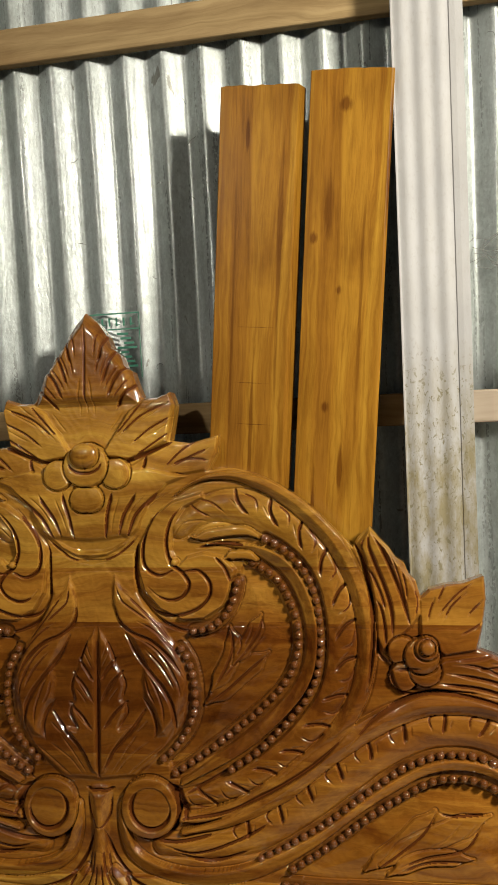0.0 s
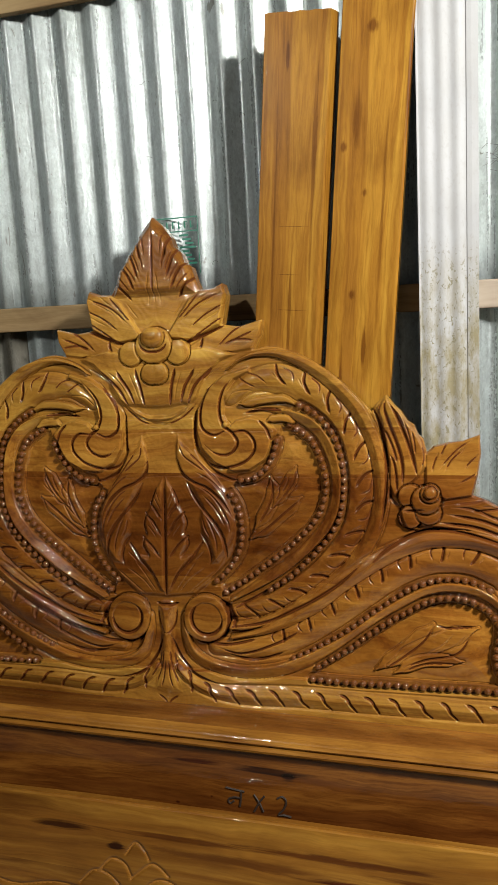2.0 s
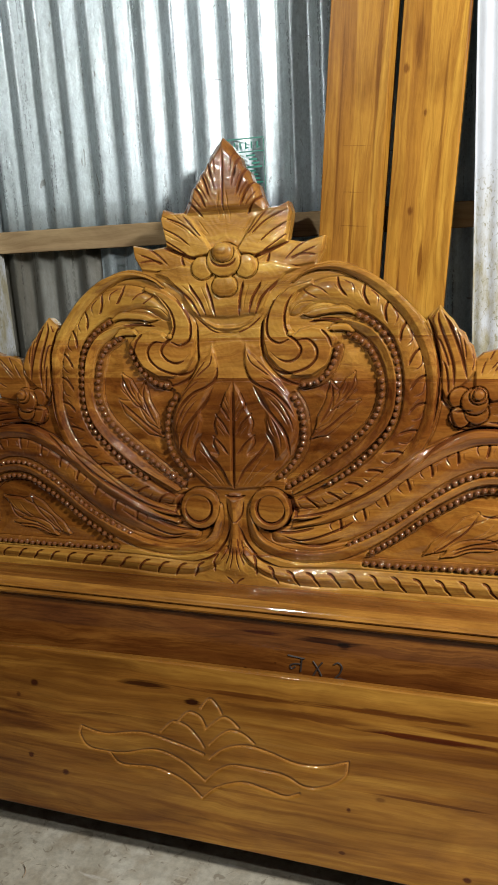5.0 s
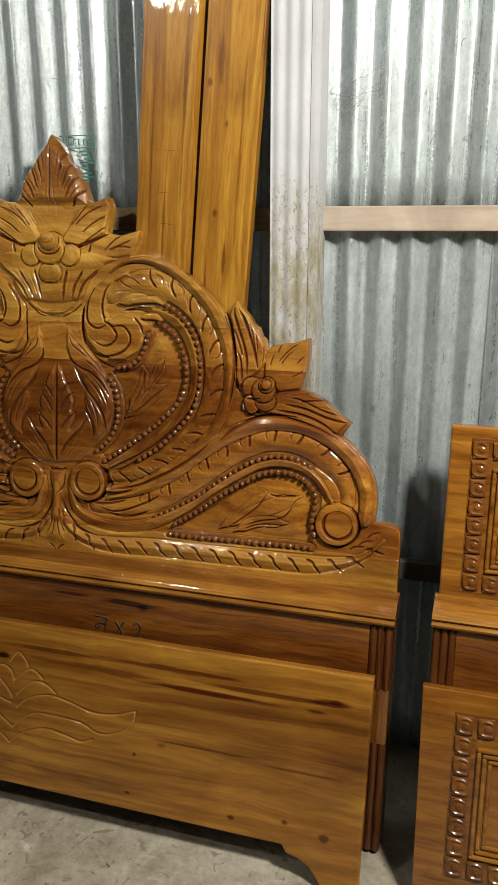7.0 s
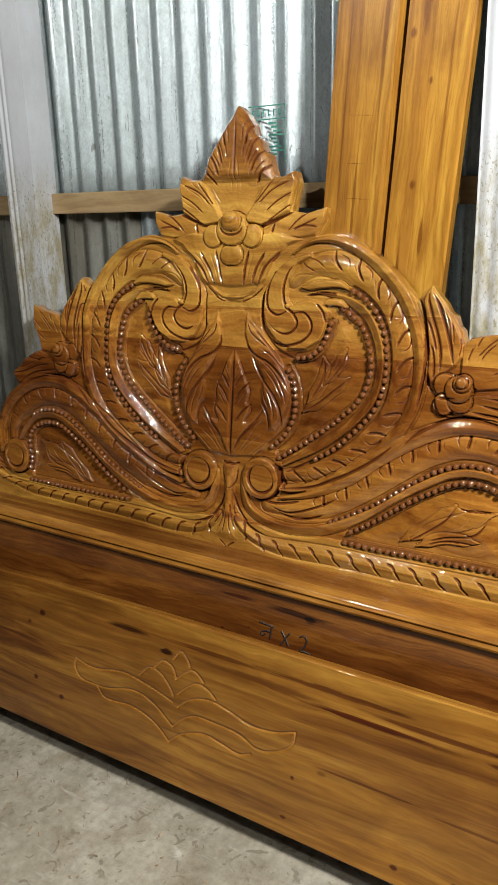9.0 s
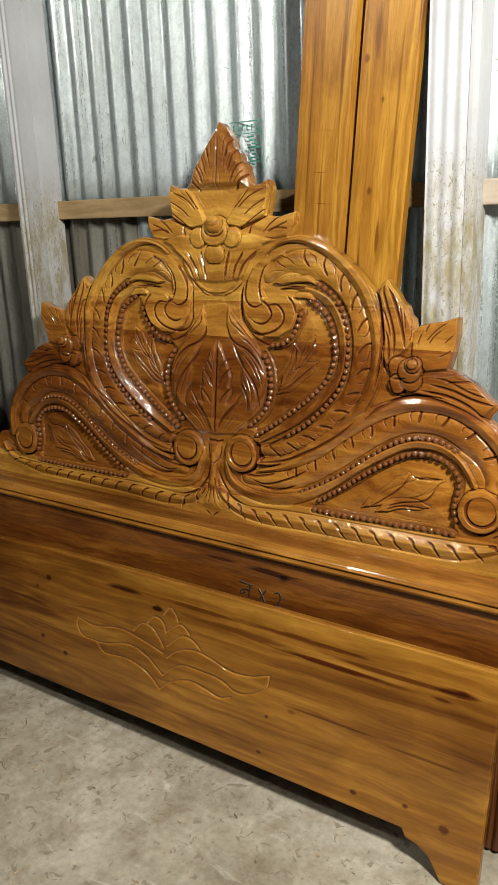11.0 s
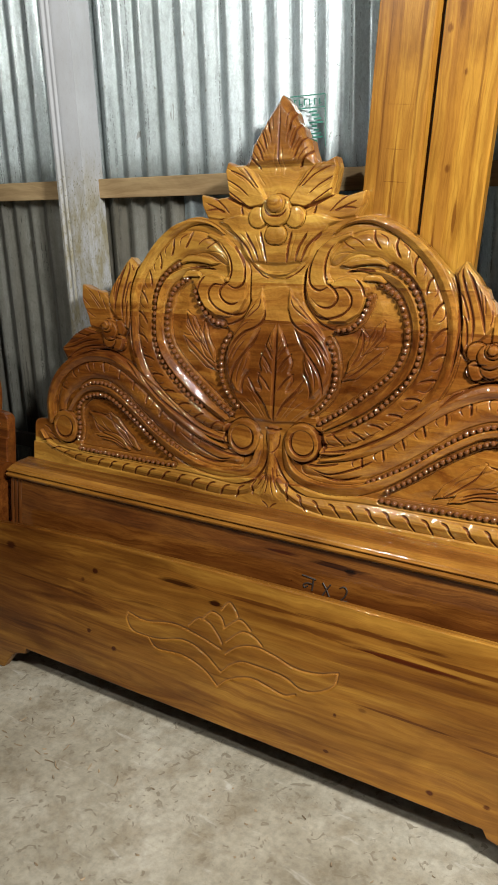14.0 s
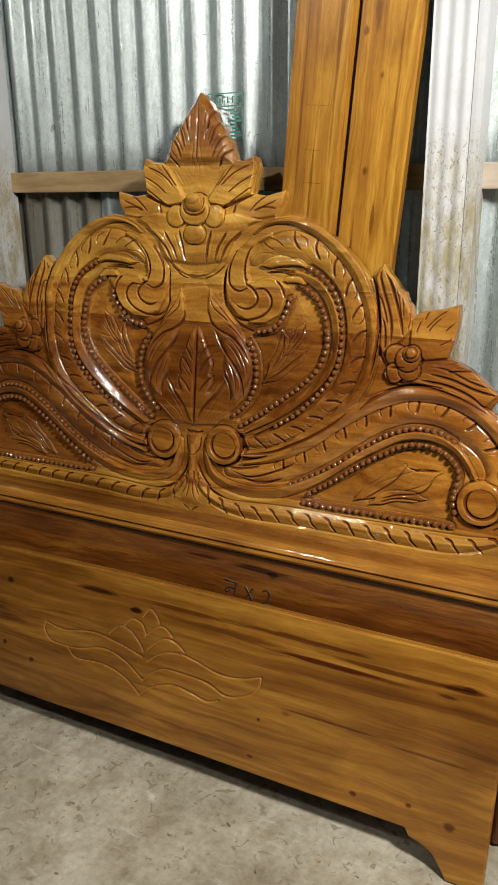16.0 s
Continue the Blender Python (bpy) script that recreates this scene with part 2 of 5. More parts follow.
M_PLANK_KNOT = wood("varnished_knotty_plank", **PLANK, axis="Z", ripple=0.10, figure=3.0, streak=0.52, heart=0.38,
    knots=((0.057, 1.776, 0.012, 0.017, 0.5), (0.056, 1.50, 0.009, 0.015, 0.5), (0.015, 1.578, 0.010, 0.016, 0.5), (0.035, 1.62, 0.014, 0.07, 0.35), (0.042, 1.32, 0.010, 0.017, 0.5), (0.07, 1.22, 0.006, 0.05, 0.5), (0.10, 1.05, 0.010, 0.018, 0.5),
    (0.122, 1.70, 0.007, 0.16, 0.5), (0.090, 1.45, 0.005, 0.30, 0.35), (0.03, 1.15, 0.005, 0.12, 0.5)))
M_BATTEN = wood("raw_batten", (0.16, 0.11, 0.055), (0.26, 0.19, 0.100), (0.35, 0.265, 0.15), coat=0.0, rough=0.8, per_object=5.0, streak=0.3)

M_PALE = wood("pale_raw_batten", (0.27, 0.23, 0.19), (0.33, 0.285, 0.24), (0.38, 0.33, 0.28), coat=0.0, rough=0.8, streak=0.12)
M_BED = wood("red_brown_varnished_teak", (0.125, 0.040, 0.006), (0.24, 0.095, 0.012), (0.37, 0.172, 0.026), per_object=3.0, ripple=0.08, streak=0.45, heart=0.6)

M_BORDER = wood("dark_carved_teak", (0.09, 0.027, 0.006), (0.17, 0.062, 0.010), (0.26, 0.11, 0.018), per_object=3.0, ripple=0.05, streak=0.45, gloss=0.22, ior=1.45)


def galvanised(name, low, high, browning):
    m, t, b = material(name)
    v = coords(t, (1, 1, 0.7))
    vo = node(t, "ShaderNodeTexVoronoi", Scale=300.0)
    t.links.new(v, vo.inputs["Vector"])
    sep = t.nodes.new("ShaderNodeSeparateColor")
    t.links.new(vo.outputs["Color"], sep.inputs[0])
    streak = noise_tex(t, coords(t, (26, 26, 1.2)), 1.0, 6, 0.65)
    cloud = noise_tex(t, v, 3.5, 6, 0.65)
    col = ramp(t, streak, (0.3, low), (0.6, high))
    col = mix(t, 0.6, col, ramp(t, sep.outputs[0], (0.0, 0.75), (1.0, 1.0)), "MULTIPLY")
    col = mix(t, 0.6, col, ramp(t, cloud, (0.35, (0.72, 0.73, 0.68)), (0.65, 1.0)), "MULTIPLY")
    mottle = noise_tex(t, coords(t, (1, 1, 0.5)), 75.0, 5, 0.7, 0.4)
    col = mix(t, 0.7, col, ramp(t, mottle, (0.34, 0.76), (0.52, 1.0), (0.70, 1.14)), "MULTIPLY")
    spots = noise_tex(t, coords(t, (24, 24, 10)), 1.0, 4, 0.6, 1.5)
    col = mix(t, ramp(t, spots, (0.67, 0.0), (0.70, 0.6)), col, (0.16, 0.14, 0.10))
    squiggle = noise_tex(t, coords(t, (40, 40, 22), (0.3, 0.4, 0.2)), 1.3, 3, 0.5, 3.0)
    col = mix(t, ramp(t, squiggle, (0.74, 0.0), (0.76, 0.7)), col, (0.12, 0.11, 0.09))
    if browning:
        col = mix(t, ramp(t, noise_tex(t, coords(t, (14, 14, 0.8)), 1.0, 5, 0.6), (0.35, 0.3), (0.65, browning)), col, (0.15, 0.125, 0.085))
    t.links.new(col, b.inputs["Base Color"])
    b.inputs["Metallic"].default_value = 0.45
    rough = mix(t, 0.5, ramp(t, cloud, (0.3, 0.46), (0.7, 0.60)), ramp(t, sep.outputs[1], (0.0, 0.34), (1.0, 0.60)))
    wiped = noise_tex(t, coords(t, (70, 70, 2.5)), 1.0, 6, 0.7, 0.3)
    rough = mix(t, 1.0, rough, ramp(t, wiped, (0.38, 0.52), (0.56, 1.0)), "MULTIPLY")
    t.links.new(rough, b.inputs["Roughness"])
    bump(t, b, mottle, 0.45, 0.002)
    return m


def concrete_floor():
    m, t, b = material("concrete_floor")
    v = coords(t)
    a = noise_tex(t, v, 2.6, 9, 0.68, 0.3)
    mid_ = noise_tex(t, v, 11.0, 8, 0.7, 0.2)
    c = noise_tex(t, v, 60.0, 6, 0.7)
    col = ramp(t, a, (0.32, (0.23, 0.197, 0.138)), (0.48, (0.338, 0.298, 0.222)), (0.66, (0.455, 0.412, 0.328)))
    col = mix(t, 0.75, col, ramp(t, mid_, (0.36, (0.66, 0.60, 0.52)), (0.52, 0.95), (0.66, 1.15)), "MULTIPLY")
    col = mix(t, 0.5, col, ramp(t, c, (0.36, 0.62), (0.58, 1.05)), "MULTIPLY")
    s = noise_tex(t, v, 34.0, 3, 0.5, 1.2)
    col = mix(t, ramp(t, s, (0.61, 0.0), (0.66, 0.75)), col, (0.17, 0.135, 0.09))
    drops = noise_tex(t, coords(t, (30, 55, 1), (0, 0, 0.7)), 1.0, 5, 0.6, 0.8)
    col = mix(t, ramp(t, drops, (0.64, 0.0), (0.70, 0.6)), col, (0.27, 0.21, 0.14))
    scuff = noise_tex(t, coords(t, (3, 14, 1), (0, 0, 0.5)), 2.2, 5, 0.6, 0.5)
    col = mix(t, ramp(t, scuff, (0.62, 0.0), (0.72, 0.30)), col, (0.70, 0.67, 0.61))
    t.links.new(col, b.inputs["Base Color"])
    t.links.new(ramp(t, a, (0.35, 0.55), (0.65, 0.85)), b.inputs["Roughness"])
    bump(t, b, mid_, 0.4, 0.004)
    return m


def whitewash():
    m, t, b = material("whitewashed_concrete")
    v = coords(t)
    a = noise_tex(t, v, 5.0, 6, 0.6)
    col = ramp(t, a, (0.3, (0.325, 0.328, 0.340)), (0.65, (0.392, 0.396, 0.412)))
    browning = noise_tex(t, coords(t, (9, 9, 3)), 3.0, 8, 0.75)
    c = t.nodes.new("ShaderNodeTexCoord")
    s = t.nodes.new("ShaderNodeSeparateXYZ")
    t.links.new(c.outputs["Object"], s.inputs[0])
    r = t.nodes.new("ShaderNodeMapRange")
    r.inputs[1].default_value, r.inputs[2].default_value = 1.42, 1.24
    t.links.new(s.outputs["Z"], r.inputs[0])
    stain = mix(t, 1.0, ramp(t, r.outputs[0], (0.0, 0.12), (1.0, 1.0)), ramp(t, browning, (0.40, 0.15), (0.58, 1.0)), "MULTIPLY")
    col = mix(t, stain, col, (0.21, 0.18, 0.105))
    chips = noise_tex(t, coords(t, (90, 90, 55)), 1.9, 5, 0.65, 0.6)
    chip = mix(t, 1.0, ramp(t, chips, (0.58, 0.0), (0.61, 0.9)), ramp(t, r.outputs[0], (0.0, 0.10), (0.5, 1.0)), "MULTIPLY")
    col = mix(t, chip, col, (0.16, 0.14, 0.08))
    t.links.new(col, b.inputs["Base Color"])
    b.inputs["Roughness"].default_value = 0.7
    bump(t, b, browning, 0.3, 0.003)
    return m


def plain(name, colour, rough=0.6, spread=0.15, coat=0.0):
    m, t, b = material(name)
    n = noise_tex(t, coords(t), 18, 5)
    lo, hi = tuple(c * (1 - spread) for c in colour), tuple(min(1, c * (1 + spread)) for c in colour)
    t.links.new(ramp(t, n, (0.3, lo), (0.7, hi)), b.inputs["Base Color"])
    b.inputs["Roughness"].default_value = rough
    b.inputs["Coat Weight"].default_value = coat
    if coat:
        b.inputs["Specular IOR Level"].default_value = 0.08
    return m


M_SHEET = galvanised("galvanised_sheet", (0.58, 0.635, 0.635), (0.76, 0.825, 0.835), 0.0)
M_SHEET_BROWN = galvanised("stained_galvanised_sheet", (0.40, 0.40, 0.36), (0.55, 0.55, 0.50), 0.8)
M_FLOOR, M_WHITE = concrete_floor(), whitewash()
M_INK = plain("black_marker_ink", (0.030, 0.018, 0.012), 0.5)
M_GREEN = plain("green_stamp_ink", (0.03, 0.16, 0.11), 0.6)
M_CEIL = plain("dusty_ceiling", (0.10, 0.09, 0.08), 0.9)
M_DIM = plain("weathered_dark_boards", (0.10, 0.085, 0.07), 0.9)
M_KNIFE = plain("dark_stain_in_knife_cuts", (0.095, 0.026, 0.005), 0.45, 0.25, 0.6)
# lotus cuts are coloured lighter, for the gloss their edges catch
M_CUT = plain("lacquer_filled_cut", (0.30, 0.125, 0.022), 0.3, 0.25, 1.0)
M_CHIP = plain("brown_wood_chips", (0.28, 0.20, 0.12), 0.8, 0.5)
M_WEB = plain("grey_cobweb_dust", (0.16, 0.16, 0.15), 0.9)
M_HAIR = plain("dark_dust_hair", (0.012, 0.013, 0.014), 0.35)


# ---- mesh helpers ----
def thing(name, m, label, category, group="", kind=""):
    ob = new(name)
    ob.matrix_world = m
    return tagged(ob, label, category, group, kind)


def part(name, bm, mat, parent=None, label="", smooth=False):
    me = bpy.data.meshes.new(name)
    bm.to_mesh(me)
    bm.free()
    if smooth:
        me.polygons.foreach_set("use_smooth", [True] * len(me.polygons))
    me.materials.append(mat)
    ob = new(name, me)
    ob.parent = parent
    if label:
        ob["label"] = label
    return ob


def box(x0, x1, y0, y1, z0, z1, bevel=0.003):
    bm = bmesh.new()
    bmesh.ops.create_cube(bm, size=1, matrix=Matrix.Translation(((x0 + x1) / 2, (y0 + y1) / 2, (z0 + z1) / 2)) @ Matrix.Diagonal((x1 - x0, y1 - y0, z1 - z0, 1)))
    if bevel:
        bmesh.ops.bevel(bm, geom=bm.edges[:], offset=bevel, segments=2, affect="EDGES", profile=0.5)
    return bm


def prism(outline, y0, y1, bevel=0.0):
    """A board cut to an outline in x and z, from y0 (front) to y1."""
    bm = bmesh.new()
    front = [bm.verts.new((x, y0, z)) for x, z in outline]
    back = [bm.verts.new((x, y1, z)) for x, z in outline]
    bm.faces.new(front)
    bm.faces.new(back[::-1])
    n = len(front)
    for i in range(n):
        bm.faces.new((front[i], back[i], back[(i + 1) % n], front[(i + 1) % n]))
    bmesh.ops.recalc_face_normals(bm, faces=bm.faces[:])
    if bevel:
        edges = [e for e in bm.edges if abs(e.verts[0].co.y - e.verts[1].co.y) < 1e-6]
        bmesh.ops.bevel(bm, geom=edges, offset=bevel, segments=2, affect="EDGES", profile=0.5)
    return bm


def extrude_x(profile, x0, x1):
    """A moulding: an outline in y and z, run from x0 to x1."""
    bm = bmesh.new()
    a = [bm.verts.new((x0, y, z)) for y, z in profile]
    b = [bm.verts.new((x1, y, z)) for y, z in profile]
    bm.faces.new(a)
    bm.faces.new(b[::-1])
    n = len(a)
    for i in range(n):
        bm.faces.new((a[i], b[i], b[(i + 1) % n], a[(i + 1) % n]))
    bmesh.ops.recalc_face_normals(bm, faces=bm.faces[:])
    return bm


def extrude_z(profile, z0, z1):
    """An upright: an outline in x and y, run from z0 to z1."""
    bm = bmesh.new()
    a = [bm.verts.new((x, y, z0)) for x, y in profile]
    b = [bm.verts.new((x, y, z1)) for x, y in profile]
    bm.faces.new(a)
    bm.faces.new(b[::-1])
    n = len(a)
    for i in range(n):
        bm.faces.new((a[i], b[i], b[(i + 1) % n], a[(i + 1) % n]))
    bmesh.ops.recalc_face_normals(bm, faces=bm.faces[:])
    return bm


def spline(points, step=0.0015):
    """A smooth line through the points (centripetal enough for short ornament strokes), sampled evenly."""
    p = np.array(points, float)
    if len(p) == 2:
        dense = p
    else:
        e = np.vstack([2 * p[0] - p[1], p, 2 * p[-1] - p[-2]])
        s = np.linspace(0, 1, 24, endpoint=False)[:, None]
        dense = np.vstack([0.5 * (2 * e[i + 1] + (e[i + 2] - e[i]) * s + (2 * e[i] - 5 * e[i + 1] + 4 * e[i + 2] - e[i + 3]) * s**2
            + (3 * e[i + 1] - e[i] - 3 * e[i + 2] + e[i + 3]) * s**3) for i in range(len(p) - 1)] + [p[-1:]])
    along = np.r_[0, np.cumsum(np.hypot(*np.diff(dense, axis=0).T))]
    n = max(2, int(along[-1] / step) + 1)
    at = np.linspace(0, along[-1], n)
    return np.stack([np.interp(at, along, dense[:, k]) for k in range(dense.shape[1])], 1)


def tube(points, radius, sides=6):
    """A thin rod along 3D points."""
    bm = bmesh.new()
    pts = [Vector(p) for p in points]
    rings = []
    for i, p in enumerate(pts):
        d = (pts[min(i + 1, len(pts) - 1)] - pts[max(i - 1, 0)]).normalized()
        a = d.orthogonal().normalized()
        b = d.cross(a)
        rings.append([bm.verts.new(p + radius * (math.cos(k * 2 * math.pi / sides) * a + math.sin(k * 2 * math.pi / sides) * b)) for k in range(sides)])
    for r, q in zip(rings, rings[1:]):
        # match the ring start that lies nearest, so that the rod does not twist
        k0 = min(range(sides), key=lambda k: (q[k].co - r[0].co).length)
        for k in range(sides):
            bm.faces.new((r[k], r[(k + 1) % sides], q[(k + 1 + k0) % sides], q[(k + k0) % sides]))
    bm.faces.new(rings[0][::-1])
    bm.faces.new(rings[-1])
    bmesh.ops.recalc_face_normals(bm, faces=bm.faces[:])
    return bm


# ---- setting ----
def corrugated(name, x0, x1, z0, z1, y, parent, shift=0.0, mat=M_SHEET):
    """One roofing sheet, set upright, with its waves and a little sag."""
    pitch, depth, steps = 0.067, 0.0098, 16
    nx, nz = int((x1 - x0) / pitch * steps), 14
    bm = bmesh.new()
    rows = []
    for j in range(nz + 1):
        z = z0 + (z1 - z0) * j / nz
        row = []
        for i in range(nx + 1):
            x = x0 + (x1 - x0) * i / nx
            w = math.cos(2 * math.pi * (x - shift) / pitch)
            w = math.asin(0.95 * w) / math.asin(0.95)
            dent = 0.004 * noise.noise((x * 2.1, z * 1.7, 3.0)) + 0.0015 * noise.noise((x * 9, z * 6, 1.0))
            row.append(bm.verts.new((x + 0.003 * noise.noise((z * 1.5, x, 7.0)), y + depth - depth * w + dent, z)))
        rows.append(row)
    for a, b in zip(rows, rows[1:]):
        for i in range(nx):
            bm.faces.new((a[i], a[i + 1], b[i + 1], b[i]))
    bmesh.ops.solidify(bm, geom=bm.faces[:], thickness=0.0008)
    return part(name, bm, mat, parent, smooth=True)


tagged(part("floor", box(-5.2, 5.6, -6.0, 1.5, -0.1, 0.0, 0), M_FLOOR), "worn grey concrete workshop floor with stains", "floor", kind="structure")
wall = thing("wall_north", Matrix(), "galvanised corrugated sheet wall nailed to battens", "wall", kind="structure")
for k in range(16):
    # a lower and an upper course, lapped behind the batten
    # the seven lower sheets at the left are darker and browner
    corrugated("corrugated_sheet", -5.10 + 0.67 * k, -5.10 + 0.67 * (k + 1) + 0.035, 0.0, 1.33, 1.3045 + 0.0012 * (k % 2), wall, 0.128, M_SHEET_BROWN if k < 7 else M_SHEET)
    corrugated("corrugated_sheet", -5.10 + 0.67 * k, -5.10 + 0.67 * (k + 1) + 0.035, 1.30, 2.7, 1.302 + 0.0012 * (k % 2), wall, 0.128)
# unseen walls and ceiling, added and kept dark to hold down bounce light
for name, x0, x1, y0, y1 in (("wall_south", -5.2, 5.6, -6.1, -6.0), ("wall_west", -5.3, -5.2, -6.0, 1.5), ("wall_east", 5.6, 5.7, -6.0, 1.5)):
    tagged(part(name, box(x0, x1, y0, y1, 0.0, 2.7, 0), M_DIM), "unseen dark wall that closes the room", "wall", kind="structure")
tagged(part("ceiling", box(-5.3, 5.7, -6.1, 1.5, 2.7, 2.8, 0), M_CEIL), "unseen dark ceiling over the room", "ceiling", kind="structure")


def batten(x0, x1, z0, z1, label, mat=M_BATTEN):
    return tagged(part("wall_batten", box(x0, x1, 1.281, 1.302, z0, z1, 0.003), mat), label, "batten", group="wall battens", kind="structure")


batten(-2.4, -0.745, 1.284, 1.336, "rough raw timber batten across the sheet wall")
batten(-0.64, 0.508, 1.284, 1.336, "rough raw timber batten across the sheet wall")
batten(0.606, 2.6, 1.284, 1.336, "pale raw timber batten across the sheet wall", M_PALE)
# the low battens share the dark colour of the outer walls
batten(-0.64, 0.508, 0.482, 0.530, "dark timber batten low on the sheet wall", M_DIM)
batten(0.606, 2.6, 0.482, 0.530, "dark timber batten low on the sheet wall", M_DIM)
batten(-2.4, -0.745, 0.482, 0.530, "dark timber batten low on the sheet wall", M_DIM)
batten(-2.4, 0.508, 1.93, 1.99, "thick raw timber batten high on the sheet wall")
batten(0.606, 2.6, 1.93, 1.99, "thick raw timber batten high on the sheet wall")


def fluted_post(x0, x1, y0, y1, ribs, s0, s1, label):
    """A square concrete post with round ribs along part of its front."""
    w = x1 - x0
    front = []
    for i in range(65):
        s = i / 64
        a = (s - s0) / (s1 - s0)
        dip = 0.5 + 0.5 * math.cos(2 * math.pi * a * ribs) if 0 <= a <= 1 else 0.45 * max(0.0, 1 - abs(s - s1) / 0.09)
        front.append((x0 + w * s, y0 + 0.0026 * dip))
    return tagged(part("concrete_post", extrude_z([*front, (x1, y1), (x0, y1)], 0.0, 2.7), M_WHITE, smooth=False), label, "post", group="concrete posts", kind="structure")


fluted_post(0.505, 0.609, 1.222, 1.300, 3, 0.02, 0.80, "whitewashed fluted concrete post, stained and chipped low down")
fluted_post(-0.742, -0.637, 1.222, 1.300, 2, 0.0, 0.36, "whitewashed concrete post with a stained corner")

# the sheet maker's faded stamp
stamp = thing("sheet_stamp", pose(0.0, 1.299, 0), "faded green maker's stamp printed on the sheet wall", "stamp", kind="structure")


def stamp_bar(x0, x1, z0, z1):
    part("bar", box(x0, x1, -0.0010, 0.0004, z0, z1, 0), M_GREEN, stamp)


stamp_bar(-0.03, 0.062, 1.496, 1.4985)
stamp_bar(-0.03, 0.062, 1.469, 1.4712)
for k in range(6):
    stamp_bar(-0.020 + k * 0.013, -0.0170 + k * 0.013, 1.476, 1.490)
    stamp_bar(-0.018 + k * 0.013, -0.0125 + k * 0.013, 1.488 - 0.010 * (k % 2), 1.4895 - 0.010 * (k % 2))
stamp_bar(0.0608, 0.062, 1.385, 1.497)
for k in range(9):
    stamp_bar(0.020 + 0.006 * (k % 3), 0.040 + 0.005 * (k % 4), 1.460 - k * 0.008, 1.4638 - k * 0.008)


# ---- planks against the wall ----
def plank(foot_x, width, length, lean, y, label, mat, chamfer, seed):
    """A sawn plank with a ragged top end; chamfer: how much of its front edge is planed off."""
    ob = thing("plank", pose(foot_x, y, 0.0108, 0, lean, 0), label, "plank", group="varnished planks")
    saw = random.Random(seed)
    top = [(width * k / 14, length + saw.uniform(-0.0009, 0.0009) - 0.0012 * abs(k / 7 - 1) ** 8) for k in range(15)]
    bm = prism([(width, 0.0), *top[::-1], (0.0, 0.0)], 0.0, 0.028)
    edge = [e for e in bm.edges if all(abs(v.co.x - width) < 1e-5 and v.co.y < 1e-5 for v in e.verts)]
    bmesh.ops.bevel(bm, geom=edge, offset=chamfer, segments=1, affect="EDGES", profile=0.5)
    rest = [e for e in bm.edges if all(v.co.y < 1e-5 for v in e.verts)]
    bmesh.ops.bevel(bm, geom=rest, offset=0.0015, segments=2, affect="EDGES", profile=0.5)
    part("board", bm, mat, ob)
    return ob


plank(0.088, 0.129, 1.818, 5.0, 1.206, "glossy orange varnished plank leaning upright behind the headboard", M_PLANK, 0.018, 3)
plank(0.226, 0.125, 1.828, 5.0, 1.212, "glossy orange varnished plank with small knots leaning upright", M_PLANK_KNOT, 0.003, 4)


# ---- the carved crest of the headboard ----
# Heights over the board's face are worked out on a fine grid of one half, stroke by stroke as a carver would lay them, then mirrored.
CELL, RELIEF = 0.0011, 0.9
GU, GV = np.meshgrid(np.arange(0, 765) * CELL, 0.536 + np.arange(0, 894) * CELL, indexing="ij")
H = np.full(GU.shape, -0.007)
OWNER = np.zeros(GU.shape, int)
OWNERS = ["crest_board"]
KNIFE = np.zeros(GU.shape)


def owner(name):
    if name not in OWNERS:
        OWNERS.append(name)
    return OWNERS.index(name)


def reach(path, margin):
    lo, hi = path.min(0) - margin, path.max(0) + margin
    i0, i1 = max(0, int(lo[0] / CELL)), min(GU.shape[0], int(hi[0] / CELL) + 2)
    j0, j1 = max(0, int((lo[1] - 0.536) / CELL)), min(GU.shape[1], int((hi[1] - 0.536) / CELL) + 2)
    return (slice(i0, i1), slice(j0, j1))


def near(path, box_):
    """Distance, share of the way along, and side, of every cell of the box from a path."""
    u, v = GU[box_].ravel(), GV[box_].ravel()
    best, arg = np.full(u.shape, 1e9), np.zeros(u.shape, int)
    for k in range(len(path)):
        d = (u - path[k, 0]) ** 2 + (v - path[k, 1]) ** 2
        m = d < best
        best[m], arg[m] = d[m], k
    tangent = np.gradient(path, axis=0)
    unit = tangent / np.maximum(np.hypot(*tangent.T), 1e-9)[:, None]
    # between two samples the distance is that to the line
    lapse = np.where((arg > 0) & (arg < len(path) - 1), unit[arg, 0] * (u - path[arg, 0]) + unit[arg, 1] * (v - path[arg, 1]), 0)
    best = np.maximum(best - np.minimum(np.abs(lapse), 0.0012) ** 2, 0)
    side = np.sign(tangent[arg, 0] * (v - path[arg, 1]) - tangent[arg, 1] * (u - path[arg, 0]))
    shape = GU[box_].shape
    return np.sqrt(best).reshape(shape), (arg / (len(path) - 1)).reshape(shape), side.reshape(shape)


def inside(poly):
    res = np.zeros(GU.shape, bool)
    n = len(poly)
    for k in range(n):
        (x1, y1), (x2, y2) = poly[k], poly[(k + 1) % n]
        if y1 != y2:
            c = (GV > min(y1, y2)) & (GV <= max(y1, y2))
            res[c] ^= GU[c] < x1 + (GV[c] - y1) * (x2 - x1) / (y2 - y1)
    return res


def soft(x):
    x = np.clip(x, 0, 1)
    return x * x * (3 - 2 * x)


def ends(s, a, b):
    """A width that swells from the share a at the start to the full and falls to b at the end."""
    return np.minimum(np.minimum(a + (1 - a) * soft(s / 0.25), 1), b + (1 - b) * soft((1 - s) / 0.25))


